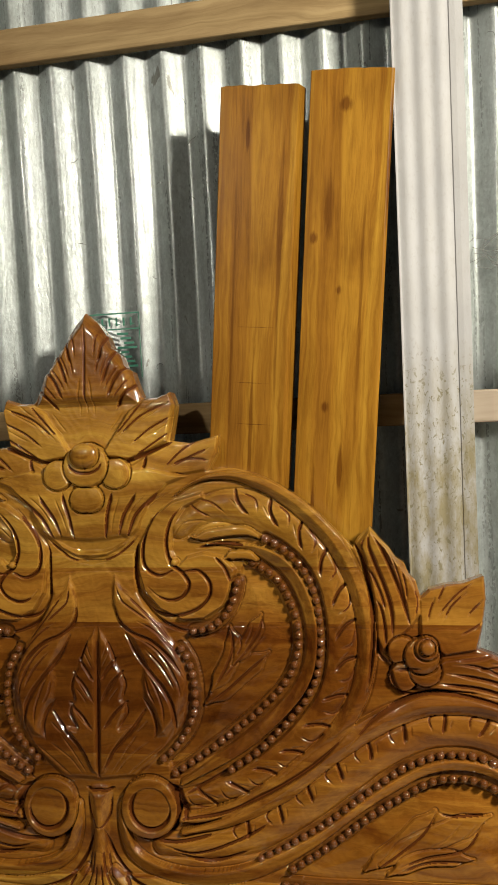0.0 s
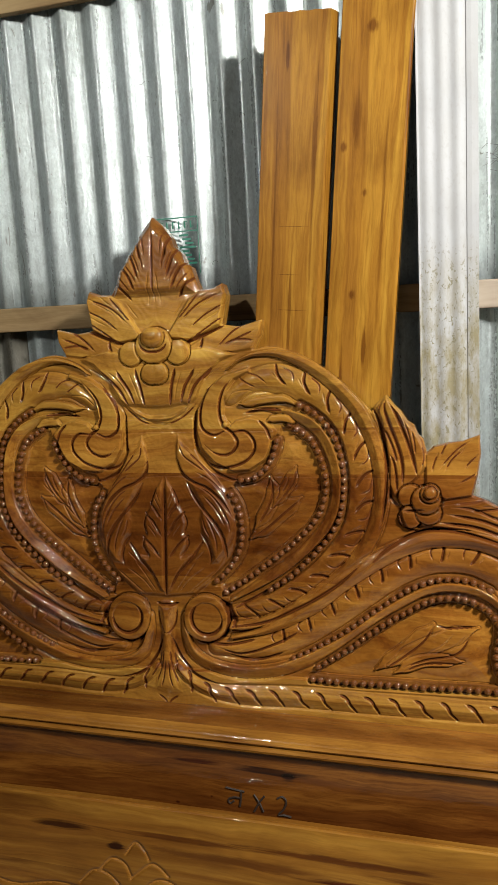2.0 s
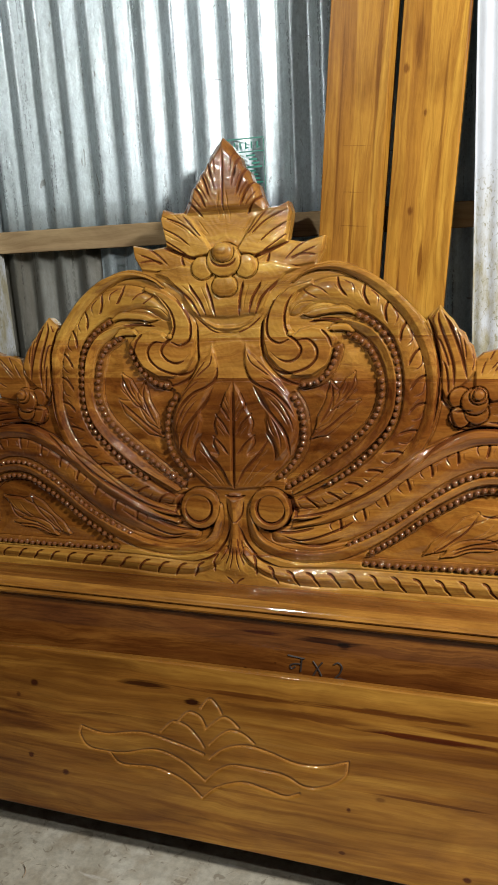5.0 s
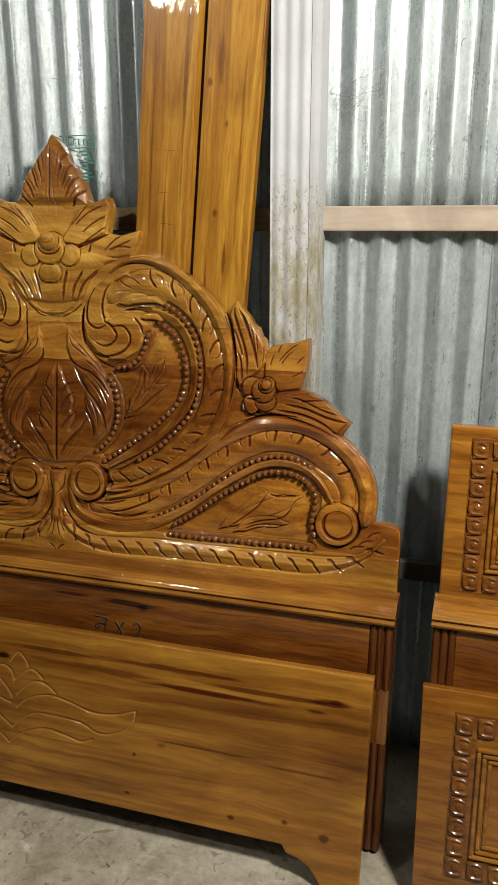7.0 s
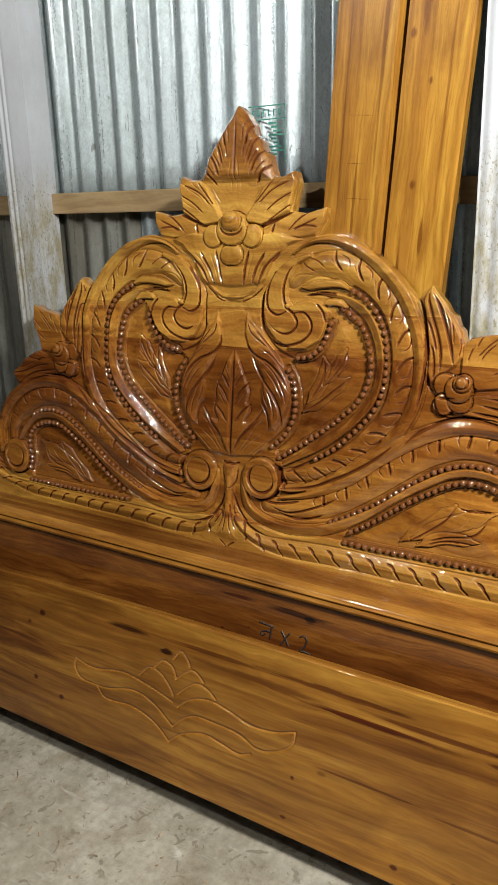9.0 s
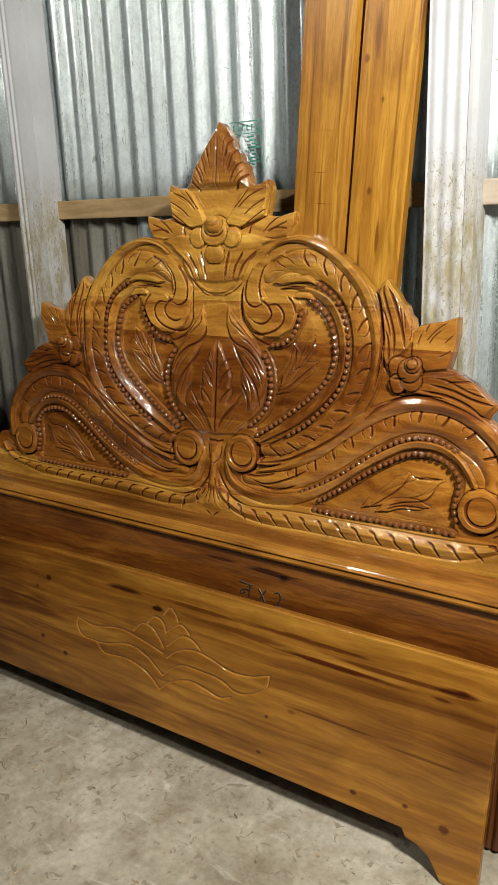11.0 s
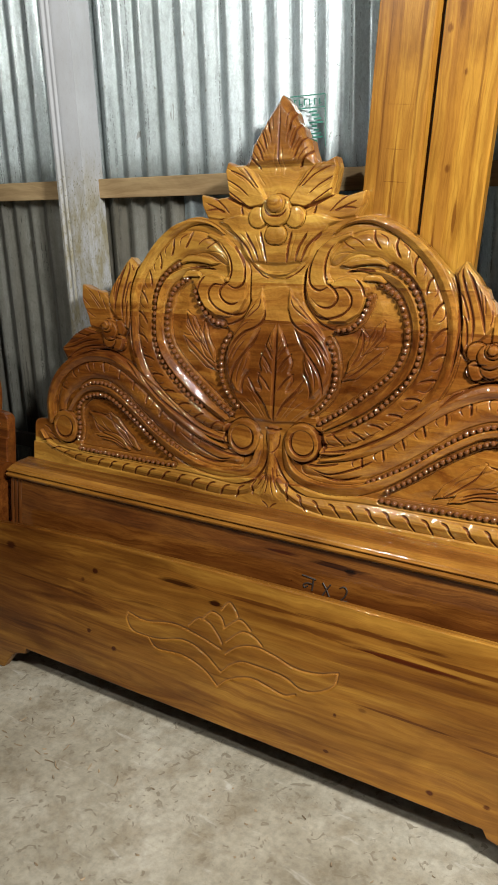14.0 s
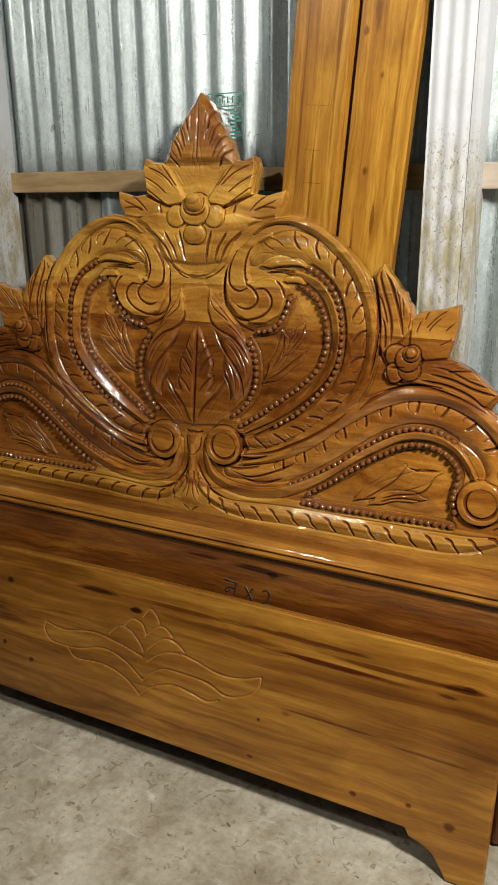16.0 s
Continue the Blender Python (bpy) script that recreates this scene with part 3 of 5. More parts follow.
def band(name, points, half, base, rise, taper=(1, 1), barbs=0, barb_depth=0.0, slant=1.6, barb_side=0, round_=0.5, border=0.003, spine=0.0, flat=4, tilt=0.0):
    """A raised band along a line, rounded across, with a groove on both sides; barbs: leaf cuts along it."""
    path = spline(points)
    b = reach(path, half + border + 0.004)
    d, s, side = near(path, b)
    w = half * ends(s, *taper)
    x = np.clip(d / np.maximum(w, 1e-5), 0, 1)
    top = base + rise * (1 - x**flat) ** round_
    if barbs:
        ph = s * barbs - slant * x * (1 if barb_side == 0 else 0.5 * (1 + side * barb_side))
        saw = ph - np.floor(ph)
        cut = np.exp(-(np.minimum(saw, 1 - saw) / 0.10) ** 2) * soft((x - 0.05) / 0.25)
        top = top - barb_depth * cut - 0.5 * barb_depth * (1 - saw) * soft(x / 0.3) * 0.8
    if tilt:
        top = top + tilt * side * x
    if spine:
        top = top - spine * np.exp(-((d / 0.0028) ** 2)) * soft((1 - s) / 0.1)
    view, own = H[b], OWNER[b]
    m = d < w
    edge = (d >= w) & (d < w + border)
    view[edge] = np.minimum(view[edge], view[edge] - 0.004 * (1 - (d[edge] - w[edge]) / border))
    view[m] = top[m]
    KNIFE[b][m] = 0
    if name:
        own[m] = owner(name)
    return path


def groove(points, half=0.003, depth=0.006, taper=(0.1, 0.1), right=None):
    """A knife cut; half and right: how far its two walls run out, left and right of the stroke."""
    path = spline(points)
    right = half if right is None else right
    b = reach(path, max(half, right) * 1.5)
    d, s, side = near(path, b)
    share = ends(s, *taper)
    w = np.where(side > 0, half, right) * share
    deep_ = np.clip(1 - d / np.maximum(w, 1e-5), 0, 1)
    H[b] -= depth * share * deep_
    # the wider cuts go dark: pooled stain and groove shade in one colour
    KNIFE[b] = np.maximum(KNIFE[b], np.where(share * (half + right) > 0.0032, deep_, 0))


def field(name, poly, level, blend=0.006):
    """A flat or sunk field inside an outline."""
    m = inside(poly)
    d, _, _ = near(np.vstack([spline([p, q]) for p, q in zip(poly, [*poly[1:], poly[0]]) if p[0] or q[0]]), (slice(None), slice(None)))
    H[m] = H[m] + (level - H[m]) * soft(d[m] / blend)
    KNIFE[m] = 0
    if name:
        OWNER[m] = owner(name)


def disc(name, u, v, r, base, rise, squash=1.0, round_=0.5, cut=0.004):
    b = reach(np.array([[u, v]]), r * max(1, squash) + 0.006)
    d = np.hypot((GU[b] - u) / squash, GV[b] - v)
    view, own = H[b], OWNER[b]
    ring = (d >= r) & (d < r + 0.003)
    view[ring] -= cut * (1 - (d[ring] - r) / 0.003)
    m = d < r
    view[m] = base + rise * (1 - (d[m] / r) ** 2) ** round_
    KNIFE[b][m] = 0
    if name:
        own[m] = owner(name)


# outline of one half, from the tip down to the foot of the crest
OUT_FINIAL = [(0.0, 1.507), (0.018, 1.490), (0.034, 1.468), (0.042, 1.448), (0.056, 1.436), (0.064, 1.416), (0.076, 1.408), (0.082, 1.388), (0.091, 1.366)]
OUT_LEAVES = [(0.096, 1.362), (0.117, 1.363), (0.140, 1.371), (0.147, 1.350), (0.143, 1.324), (0.137, 1.293), (0.171, 1.288), (0.217, 1.299), (0.214, 1.272), (0.198, 1.243)]
OUT_RIM = [tuple(p) for p in spline([(0.198, 1.243), (0.232, 1.247), (0.274, 1.238), (0.317, 1.216), (0.360, 1.184), (0.401, 1.143), (0.421, 1.122)], 0.012)]
OUT_FIN = [(0.428, 1.136), (0.447, 1.153), (0.462, 1.134), (0.474, 1.122), (0.484, 1.106), (0.496, 1.098), (0.503, 1.080), (0.512, 1.072), (0.518, 1.048)]
OUT_WING = [(0.530, 1.059), (0.556, 1.066), (0.580, 1.068), (0.609, 1.079), (0.611, 1.045), (0.605, 1.004), (0.597, 0.972), (0.622, 0.963), (0.657, 0.944), (0.682, 0.922), (0.708, 0.903), (0.691, 0.878)]
OUT_SHOULDER = [tuple(p) for p in spline([(0.691, 0.874), (0.708, 0.861), (0.735, 0.835), (0.758, 0.801), (0.769, 0.766), (0.772, 0.728), (0.768, 0.696)], 0.012)]
OUT_FOOT = [(0.780, 0.695), (0.800, 0.694), (0.816, 0.689), (0.824, 0.680), (0.826, 0.660), (0.826, 0.530), (0.0, 0.530)]
OUTLINE = OUT_FINIAL + OUT_LEAVES + OUT_RIM[1:] + OUT_FIN + OUT_WING + OUT_SHOULDER + OUT_FOOT

# sunk grounds
H[GV < 0.62] = 0.0
field(None, [(0.15, 0.985), (0.19, 1.01), (0.235, 1.03), (0.25, 1.10), (0.30, 1.075), (0.333, 1.0), (0.325, 0.935), (0.27, 0.87), (0.20, 0.815), (0.13, 0.775), (0.12, 0.80), (0.165, 0.85), (0.172, 0.91)], -0.016)
field(None, [(0.17, 0.985), (0.235, 1.03), (0.25, 1.09), (0.295, 1.07), (0.325, 1.0), (0.317, 0.935), (0.265, 0.875), (0.20, 0.825), (0.165, 0.81), (0.175, 0.85), (0.18, 0.91)], -0.010, 0.055)
field(None, [(0.30, 0.625), (0.44, 0.735), (0.52, 0.785), (0.59, 0.787), (0.635, 0.76), (0.64, 0.63)], -0.016)
field(None, [(0.33, 0.632), (0.44, 0.722), (0.52, 0.775), (0.59, 0.778), (0.625, 0.755), (0.63, 0.637)], -0.010, 0.055)
field(None, [(0.0, 1.10), (0.0, 1.0), (0.05, 1.01), (0.085, 1.06), (0.08, 1.12), (0.04, 1.118)], -0.002)


def fan(root, tips, bow, half, depth, taper=(0.15, 0.5)):
    """Cuts that spread from a root to several tips, each bowed sideways."""
    for k, tip in enumerate(tips):
        r, q = np.array(root), np.array(tip)
        if np.ndim(root[0]):
            r = np.array(root[k])
        d = q - r
        groove([tuple(r), tuple((r + q) / 2 + bow * np.array([-d[1], d[0]])), tuple(q)], half, depth, taper)


def along(points, spacing, start, stop):
    """Places at even spacing along a line, with the direction and the left normal there."""
    path = spline(points)
    n = int(len(path) * 0.0015 * (1 - start - stop) / spacing)
    for k in range(n + 1):
        i = int((start + (1 - start - stop) * k / n) * (len(path) - 1))
        t_ = path[min(i + 4, len(path) - 1)] - path[max(i - 4, 0)]
        t_ = t_ / np.hypot(*t_)
        yield path[i], t_, np.array([-t_[1], t_[0]])


def lobes(points, spacing, inset, deep_, lean, start, stop):
    """Lobes of a leaf band: a thick comma from the outer edge, inwards and along, and the thin arc of the lobe's back."""
    sign = 1 if lean > 0 else -1
    for p, t_, n_ in along(points, spacing, start, stop):
        j = [random.uniform(-0.003, 0.003) for _ in range(4)]
        a = p + (inset + 0.5 * j[0]) * n_
        c = a - (deep_ + j[1]) * n_ + (lean + j[2]) * t_
        m = a - 0.5 * deep_ * n_ + (0.30 * lean + 0.2 * j[3]) * t_
        wide, thin = (0.0016, 0.0052) if sign > 0 else (0.0052, 0.0016)
        groove([tuple(a), tuple(m), tuple(c)], wide, 0.0080, (0.75, 0.05), right=thin)
        # the back of the next lobe
        q = a + sign * 0.006 * t_ - 0.002 * n_
        e = c + sign * 0.012 * t_ + 0.004 * n_
        groove([tuple(q), tuple(0.5 * (q + e) + sign * 0.010 * t_ + 0.006 * n_), tuple(e)], 0.0017, 0.0030, (0.5, 0.1))
        e = a - 0.8 * deep_ * n_ + (0.9 * lean - sign * 0.013) * t_
        q = a - 0.35 * deep_ * n_ + (0.1 * lean - sign * 0.012) * t_
        groove([tuple(q), tuple(0.5 * (q + e)), tuple(e)], 0.0014, 0.0020, (0.3, 0.1))


def twists(points, spacing, start, stop):
    """Cuts across a rope border: thin at the upper edge, bending down into a thick foot at the lower one."""
    for p, t_, n_ in along(points, spacing, start, stop):
        j = [random.uniform(-0.002, 0.002) for _ in range(3)]
        a, c = p + 0.013 * n_ - (0.021 + j[0]) * t_, p - 0.018 * n_ + (0.013 + j[1]) * t_
        groove([tuple(a), tuple(p + 0.008 * n_ - 0.004 * t_), tuple(p - 0.007 * n_ + (0.006 + j[2]) * t_), tuple(c)], 0.0016, 0.0066, (0.08, 0.8), right=0.0052)
        groove([tuple(a + 0.012 * t_ - 0.004 * n_), tuple(p + 0.003 * n_ + 0.002 * t_), tuple(c - 0.012 * t_ + 0.006 * n_)], 0.0013, 0.0018, (0.2, 0.2))


# crown: two tiers of leaves behind the flower, each cut with fine veins that run to its heart
field("crown_leaf", [(0.05, 1.245), (0.135, 1.292), (0.171, 1.290), (0.222, 1.302), (0.216, 1.27), (0.198, 1.242), (0.13, 1.232)], -0.001, 0.006)
for pts in ([(0.188, 1.295), (0.156, 1.275), (0.126, 1.247)], [(0.206, 1.280), (0.173, 1.267), (0.139, 1.250)], [(0.207, 1.259), (0.167, 1.263), (0.136, 1.252)], [(0.167, 1.238), (0.139, 1.240), (0.115, 1.231)]):
    groove(pts, 0.0026, 0.0036, (0.2, 0.1))
field("crown_leaf", [(0.02, 1.27), (0.07, 1.345), (0.096, 1.362), (0.117, 1.363), (0.142, 1.374), (0.149, 1.350), (0.143, 1.324), (0.136, 1.291), (0.08, 1.262)], 0.004, 0.006)
groove([(0.050, 1.258), (0.10, 1.276), (0.137, 1.290)], 0.0015, 0.007, (0.2, 0.9), right=0.007)
for pts in ([(0.138, 1.354), (0.090, 1.333), (0.050, 1.298)], [(0.144, 1.332), (0.105, 1.312), (0.071, 1.285)], [(0.140, 1.307), (0.108, 1.287), (0.076, 1.266)], [(0.097, 1.359), (0.070, 1.328), (0.044, 1.300)]):
    groove(pts, 0.0030, 0.0044, (0.7, 0.05), right=0.0012)
for pts in ([(0.119, 1.362), (0.102, 1.347), (0.085, 1.336)], [(0.130, 1.347), (0.105, 1.334), (0.081, 1.320)], [(0.141, 1.321), (0.118, 1.308), (0.097, 1.298)], [(0.106, 1.346), (0.077, 1.320), (0.058, 1.300)], [(0.077, 1.348), (0.058, 1.323), (0.039, 1.306)], [(0.133, 1.295), (0.118, 1.285), (0.104, 1.276)], [(0.062, 1.345), (0.047, 1.325), (0.035, 1.311)]):
    groove(pts, 0.0015, 0.0020, (0.4, 0.05))
groove([(0.099, 1.271), (0.097, 1.257), (0.091, 1.243)], 0.0034, 0.006, (0.3, 0.3))
# finial: a pointed leaf with toothed sides; the teeth's cuts run down to the midrib
field("finial_leaf", [(0.0, 1.52), (0.018, 1.490), (0.036, 1.468), (0.058, 1.436), (0.078, 1.408), (0.092, 1.352), (0.0, 1.352)], 0.009, 0.018)
for pts in ([(0.037, 1.472), (0.029, 1.451), (0.023, 1.420)], [(0.052, 1.447), (0.039, 1.419), (0.028, 1.385)], [(0.069, 1.417), (0.050, 1.394), (0.036, 1.362)], [(0.086, 1.389), (0.063, 1.368), (0.047, 1.345)]):
    groove(pts, 0.0050, 0.0075, (0.9, 0.1), right=0.0014)
for pts in ([(0.024, 1.477), (0.019, 1.457), (0.016, 1.431)], [(0.045, 1.444), (0.033, 1.419), (0.026, 1.396)], [(0.060, 1.419), (0.044, 1.398), (0.033, 1.377)], [(0.078, 1.400), (0.059, 1.378), (0.045, 1.360)], [(0.072, 1.377), (0.059, 1.363), (0.049, 1.353)], [(0.031, 1.447), (0.023, 1.425), (0.019, 1.403)]):
    groove(pts, 0.0018, 0.0026, (0.4, 0.1))
groove([(0.0, 1.345), (0.0, 1.42), (0.0, 1.485)], 0.0026, 0.0040, (0.4, 0.3))
groove([(0.012, 1.340), (0.011, 1.372), (0.007, 1.402)], 0.0016, 0.0022, (0.3, 0.1))
# cup below the flower: a hollow lip and upright blades
field("collar_leaf", [(0.0, 1.108), (0.03, 1.111), (0.06, 1.126), (0.086, 1.153), (0.102, 1.19), (0.135, 1.222), (0.17, 1.236), (0.10, 1.252), (0.0, 1.24)], 0.003, 0.006)
field("collar_leaf", [(0.000, 1.142), (0.029, 1.144), (0.057, 1.149), (0.082, 1.147), (0.068, 1.131), (0.046, 1.118), (0.022, 1.112), (0.000, 1.112)], -0.006, 0.010)
groove([(0.000, 1.105), (0.024, 1.105), (0.050, 1.115), (0.074, 1.134), (0.085, 1.148)], 0.0022, 0.0060, (1, 0.2))
for pts in ([(0.029, 1.142), (0.032, 1.178), (0.043, 1.219)], [(0.053, 1.147), (0.060, 1.177), (0.085, 1.216)], [(0.068, 1.145), (0.082, 1.180), (0.124, 1.217)]):
    groove(pts, 0.0012, 0.0075, (0.5, 0.05), right=0.0065)
for pts in ([(0.040, 1.149), (0.045, 1.177), (0.056, 1.209)], [(0.065, 1.161), (0.077, 1.188), (0.103, 1.212)], [(0.082, 1.159), (0.103, 1.192), (0.155, 1.223)]):
    groove(pts, 0.0015, 0.0024, (0.4, 0.05))
# flower: a round bud in a bowl, and three flat petals
disc("flower", 0.049, 1.243, 0.0245, 0.004, 0.006, round_=0.25, cut=0.009)
disc("flower", 0.006, 1.203, 0.0220, 0.004, 0.005, round_=0.25, cut=0.009)
disc("flower", 0.003, 1.257, 0.0345, 0.007, 0.0055, round_=0.25, cut=0.010)
groove([(0.000, 1.247), (0.000, 1.262), (0.013, 1.272)], 0.0034, 0.006, (0.2, 0.5))
groove([(0.004 + 0.0265 * math.cos(a), 1.272 + 0.0265 * math.sin(a)) for a in np.linspace(3.3, 6.1, 9)], 0.0016, 0.0060, (0.1, 0.1), right=0.0045)
disc("flower", 0.003, 1.273, 0.0200, 0.013, 0.012, cut=0.009)

# leaf band, rim and pearl channels of the heart
RIM = [(0.146, 1.206), (0.170, 1.222), (0.205, 1.233), (0.250, 1.232), (0.306, 1.210), (0.354, 1.174), (0.397, 1.124), (0.427, 1.060), (0.438, 1.0), (0.435, 0.948), (0.419, 0.895), (0.382, 0.838), (0.320, 0.783), (0.250, 0.740), (0.185, 0.716), (0.146, 0.712)]
LEAFBAND = [(0.150, 1.155), (0.195, 1.183), (0.245, 1.186), (0.30, 1.168), (0.350, 1.127), (0.385, 1.075), (0.400, 1.015), (0.399, 0.955), (0.385, 0.905), (0.348, 0.850), (0.29, 0.797), (0.22, 0.757), (0.145, 0.738)]
band("leaf_band", LEAFBAND, 0.036, -0.009, 0.0110, (0.5, 0.35), flat=2, round_=1)
lobes(LEAFBAND, 0.0505, 0.0245, 0.036, 0.027, 0.13, 0.07)
for pts in ([(0.164, 1.195), (0.184, 1.181), (0.207, 1.169)], [(0.171, 1.200), (0.204, 1.194), (0.230, 1.174)]):
    groove(pts, 0.0018, 0.0030, (0.5, 0.1))
band("rim", RIM, 0.0140, 0.0010, 0.0056, (0.05, 0.5), border=0.0040, flat=1.1, round_=1, tilt=0.0028)
band("rim", [(0.170, 1.140), (0.185, 1.140), (0.210, 1.146), (0.255, 1.149), (0.279, 1.140)], 0.0078, -0.001, 0.0062, (0.1, 0.5), flat=3)
PEARL_OUT = [(0.289, 1.136), (0.316, 1.120), (0.342, 1.095), (0.359, 1.062), (0.368, 1.020), (0.369, 0.977), (0.364, 0.937), (0.349, 0.902), (0.324, 0.870), (0.296, 0.841), (0.265, 0.813), (0.228, 0.788)]
PEARL_IN = [(0.268, 1.100), (0.304, 1.075), (0.323, 1.045), (0.333, 1.012), (0.335, 0.977), (0.327, 0.944), (0.310, 0.914), (0.281, 0.884), (0.246, 0.854), (0.211, 0.827), (0.174, 0.801), (0.138, 0.777)]
band("pearl_channel_a", PEARL_OUT, 0.009, -0.009, 0.0, (1, 0.6))
# a cove between the two rows
band("heart_band", [(0.195, 1.128), (0.225, 1.128), (0.27, 1.119), (0.309, 1.098), (0.337, 1.060), (0.351, 1.015), (0.352, 0.977), (0.346, 0.940), (0.330, 0.908), (0.303, 0.877), (0.271, 0.848), (0.235, 0.819), (0.195, 0.792), (0.15, 0.765)], 0.0125, -0.006, 0.005, (0.1, 0.4), flat=8, tilt=0.0066)
band("pearl_channel_b", PEARL_IN, 0.010, -0.0112, 0.0, (1, 0.8))
band("rim", [(0.225, 1.107), (0.236, 1.112), (0.259, 1.112), (0.273, 1.105)], 0.0075, -0.003, 0.006, (0.3, 0.6), flat=3)
# upper scroll: a flat comma in three turns, parted by deep cuts
field("scroll", [(0.19, 1.212), (0.14, 1.198), (0.105, 1.172), (0.085, 1.13), (0.082, 1.09), (0.092, 1.055), (0.118, 1.027), (0.155, 1.010), (0.19, 1.012), (0.222, 1.032), (0.238, 1.062), (0.243, 1.09), (0.222, 1.112), (0.190, 1.118), (0.163, 1.112), (0.15, 1.10), (0.140, 1.12), (0.142, 1.155), (0.162, 1.185), (0.195, 1.200)], 0.004, 0.005)
groove([(0.125, 1.192), (0.102, 1.155), (0.094, 1.123), (0.098, 1.095), (0.119, 1.082), (0.140, 1.089)], 0.0022, 0.0090, (0.2, 0.5), right=0.0048)
groove([(0.164, 1.196), (0.142, 1.170), (0.133, 1.142), (0.134, 1.116), (0.142, 1.098), (0.156, 1.087), (0.168, 1.069), (0.159, 1.050), (0.139, 1.042), (0.117, 1.049), (0.101, 1.063)], 0.0024, 0.0090, (0.2, 0.2), right=0.0048)
groove([(0.156, 1.087), (0.182, 1.089), (0.200, 1.072), (0.200, 1.050), (0.180, 1.029), (0.144, 1.018), (0.113, 1.023), (0.091, 1.044)], 0.0024, 0.0090, (0.5, 0.2), right=0.0048)
groove([(0.090, 1.148), (0.081, 1.124), (0.078, 1.092), (0.082, 1.058), (0.095, 1.034), (0.116, 1.011), (0.145, 0.997), (0.172, 0.991)], 0.0050, 0.0105, (0.2, 0.6), right=0.0022)
groove([(0.207, 1.112), (0.225, 1.093), (0.234, 1.070)], 0.0022, 0.0070, (0.2, 0.5), right=0.0040)
groove([(0.139, 1.137), (0.158, 1.161), (0.185, 1.166), (0.203, 1.162)], 0.0016, 0.0028, (0.2, 0.1))
groove([(0.175, 1.123), (0.219, 1.131), (0.263, 1.127)], 0.0016, 0.006, (0.1, 0.2), right=0.006)
disc(None, 0.1440, 1.1015, 0.0060, 0.002, 0.006, cut=0.004)
PEARL_SCROLL = [(0.172, 0.995), (0.201, 1.002), (0.224, 1.022), (0.237, 1.046), (0.243, 1.070)]
band("pearl_channel_c", PEARL_SCROLL, 0.010, -0.0115, 0.0)
# spray of leaves in the heart: shallow blades cut into the sunk ground
band("heart_spray", [(0.188, 0.883), (0.219, 0.908), (0.251, 0.936), (0.288, 0.963)], 0.017, -0.0125, 0.0030, (0.2, 0.1), flat=6)
band("heart_spray", [(0.197, 0.902), (0.219, 0.935), (0.233, 0.969), (0.228, 1.002)], 0.014, -0.0118, 0.0030, (0.2, 0.1), flat=6)
band("heart_spray", [(0.232, 0.944), (0.250, 0.969), (0.265, 0.993), (0.278, 1.021)], 0.012, -0.0118, 0.0030, (0.2, 0.1), flat=6)
for pts in ([(0.228, 1.002), (0.231, 0.971), (0.219, 0.938), (0.199, 0.904)], [(0.290, 0.963), (0.255, 0.934), (0.219, 0.903), (0.186, 0.880)], [(0.280, 1.021), (0.274, 0.999), (0.259, 0.973), (0.245, 0.956)]):
    groove(pts, 0.0042, 0.0062, (0.2, 0.1), right=0.0014)
for pts in ([(0.265, 1.007), (0.259, 0.987), (0.248, 0.968)], [(0.259, 0.970), (0.235, 0.944), (0.210, 0.916)], [(0.286, 0.989), (0.270, 0.973), (0.255, 0.958)], [(0.242, 0.988), (0.245, 0.971), (0.236, 0.954)]):
    groove(pts, 0.0018, 0.0026, (0.3, 0.1))

# palmette: a toothed middle leaf between two flames, on a flat ground
field("palmette", [(0.0, 1.106), (0.026, 1.106), (0.040, 1.085), (0.064, 1.082), (0.09, 1.048), (0.122, 1.004), (0.151, 0.964), (0.165, 0.918), (0.160, 0.868), (0.128, 0.812), (0.075, 0.766), (0.0, 0.758)], -0.001, 0.010)
field("palmette", [(0.042, 1.088), (0.061, 1.063), (0.095, 1.035), (0.125, 0.994), (0.148, 0.959), (0.158, 0.929), (0.158, 0.894), (0.148, 0.861), (0.127, 0.832), (0.106, 0.829), (0.109, 0.846), (0.101, 0.870), (0.088, 0.891), (0.084, 0.918), (0.087, 0.944), (0.075, 0.965), (0.062, 0.989), (0.042, 1.012), (0.033, 1.037), (0.034, 1.063)], 0.0055, 0.013)
field("palmette", [(0.002, 1.003), (0.024, 0.980), (0.038, 0.952), (0.052, 0.932), (0.060, 0.909), (0.053, 0.890), (0.061, 0.883), (0.061, 0.866), (0.048, 0.846), (0.073, 0.852), (0.089, 0.872), (0.076, 0.844), (0.045, 0.815), (0.015, 0.773), (0.000, 0.767)], 0.0050, 0.009)
groove([(0.000, 0.767), (0.000, 0.887), (0.001, 1.000)], 0.0012, 0.0055, (0.6, 0.2), right=0.0060)
for pts in ([(0.038, 0.952), (0.020, 0.933), (0.006, 0.915)], [(0.053, 0.932), (0.027, 0.910), (0.007, 0.882)], [(0.061, 0.885), (0.034, 0.865), (0.009, 0.838)], [(0.090, 0.872), (0.063, 0.836), (0.030, 0.806), (0.009, 0.771)]):
    groove(pts, 0.0058, 0.0085, (0.6, 0.15), right=0.0016)
for pts in ([(0.019, 0.982), (0.034, 0.958), (0.039, 0.940)], [(0.052, 0.930), (0.060, 0.910), (0.051, 0.888)], [(0.061, 0.883), (0.062, 0.866), (0.045, 0.844)]):
    groove(pts, 0.0018, 0.0050, (0.3, 0.3), right=0.0030)
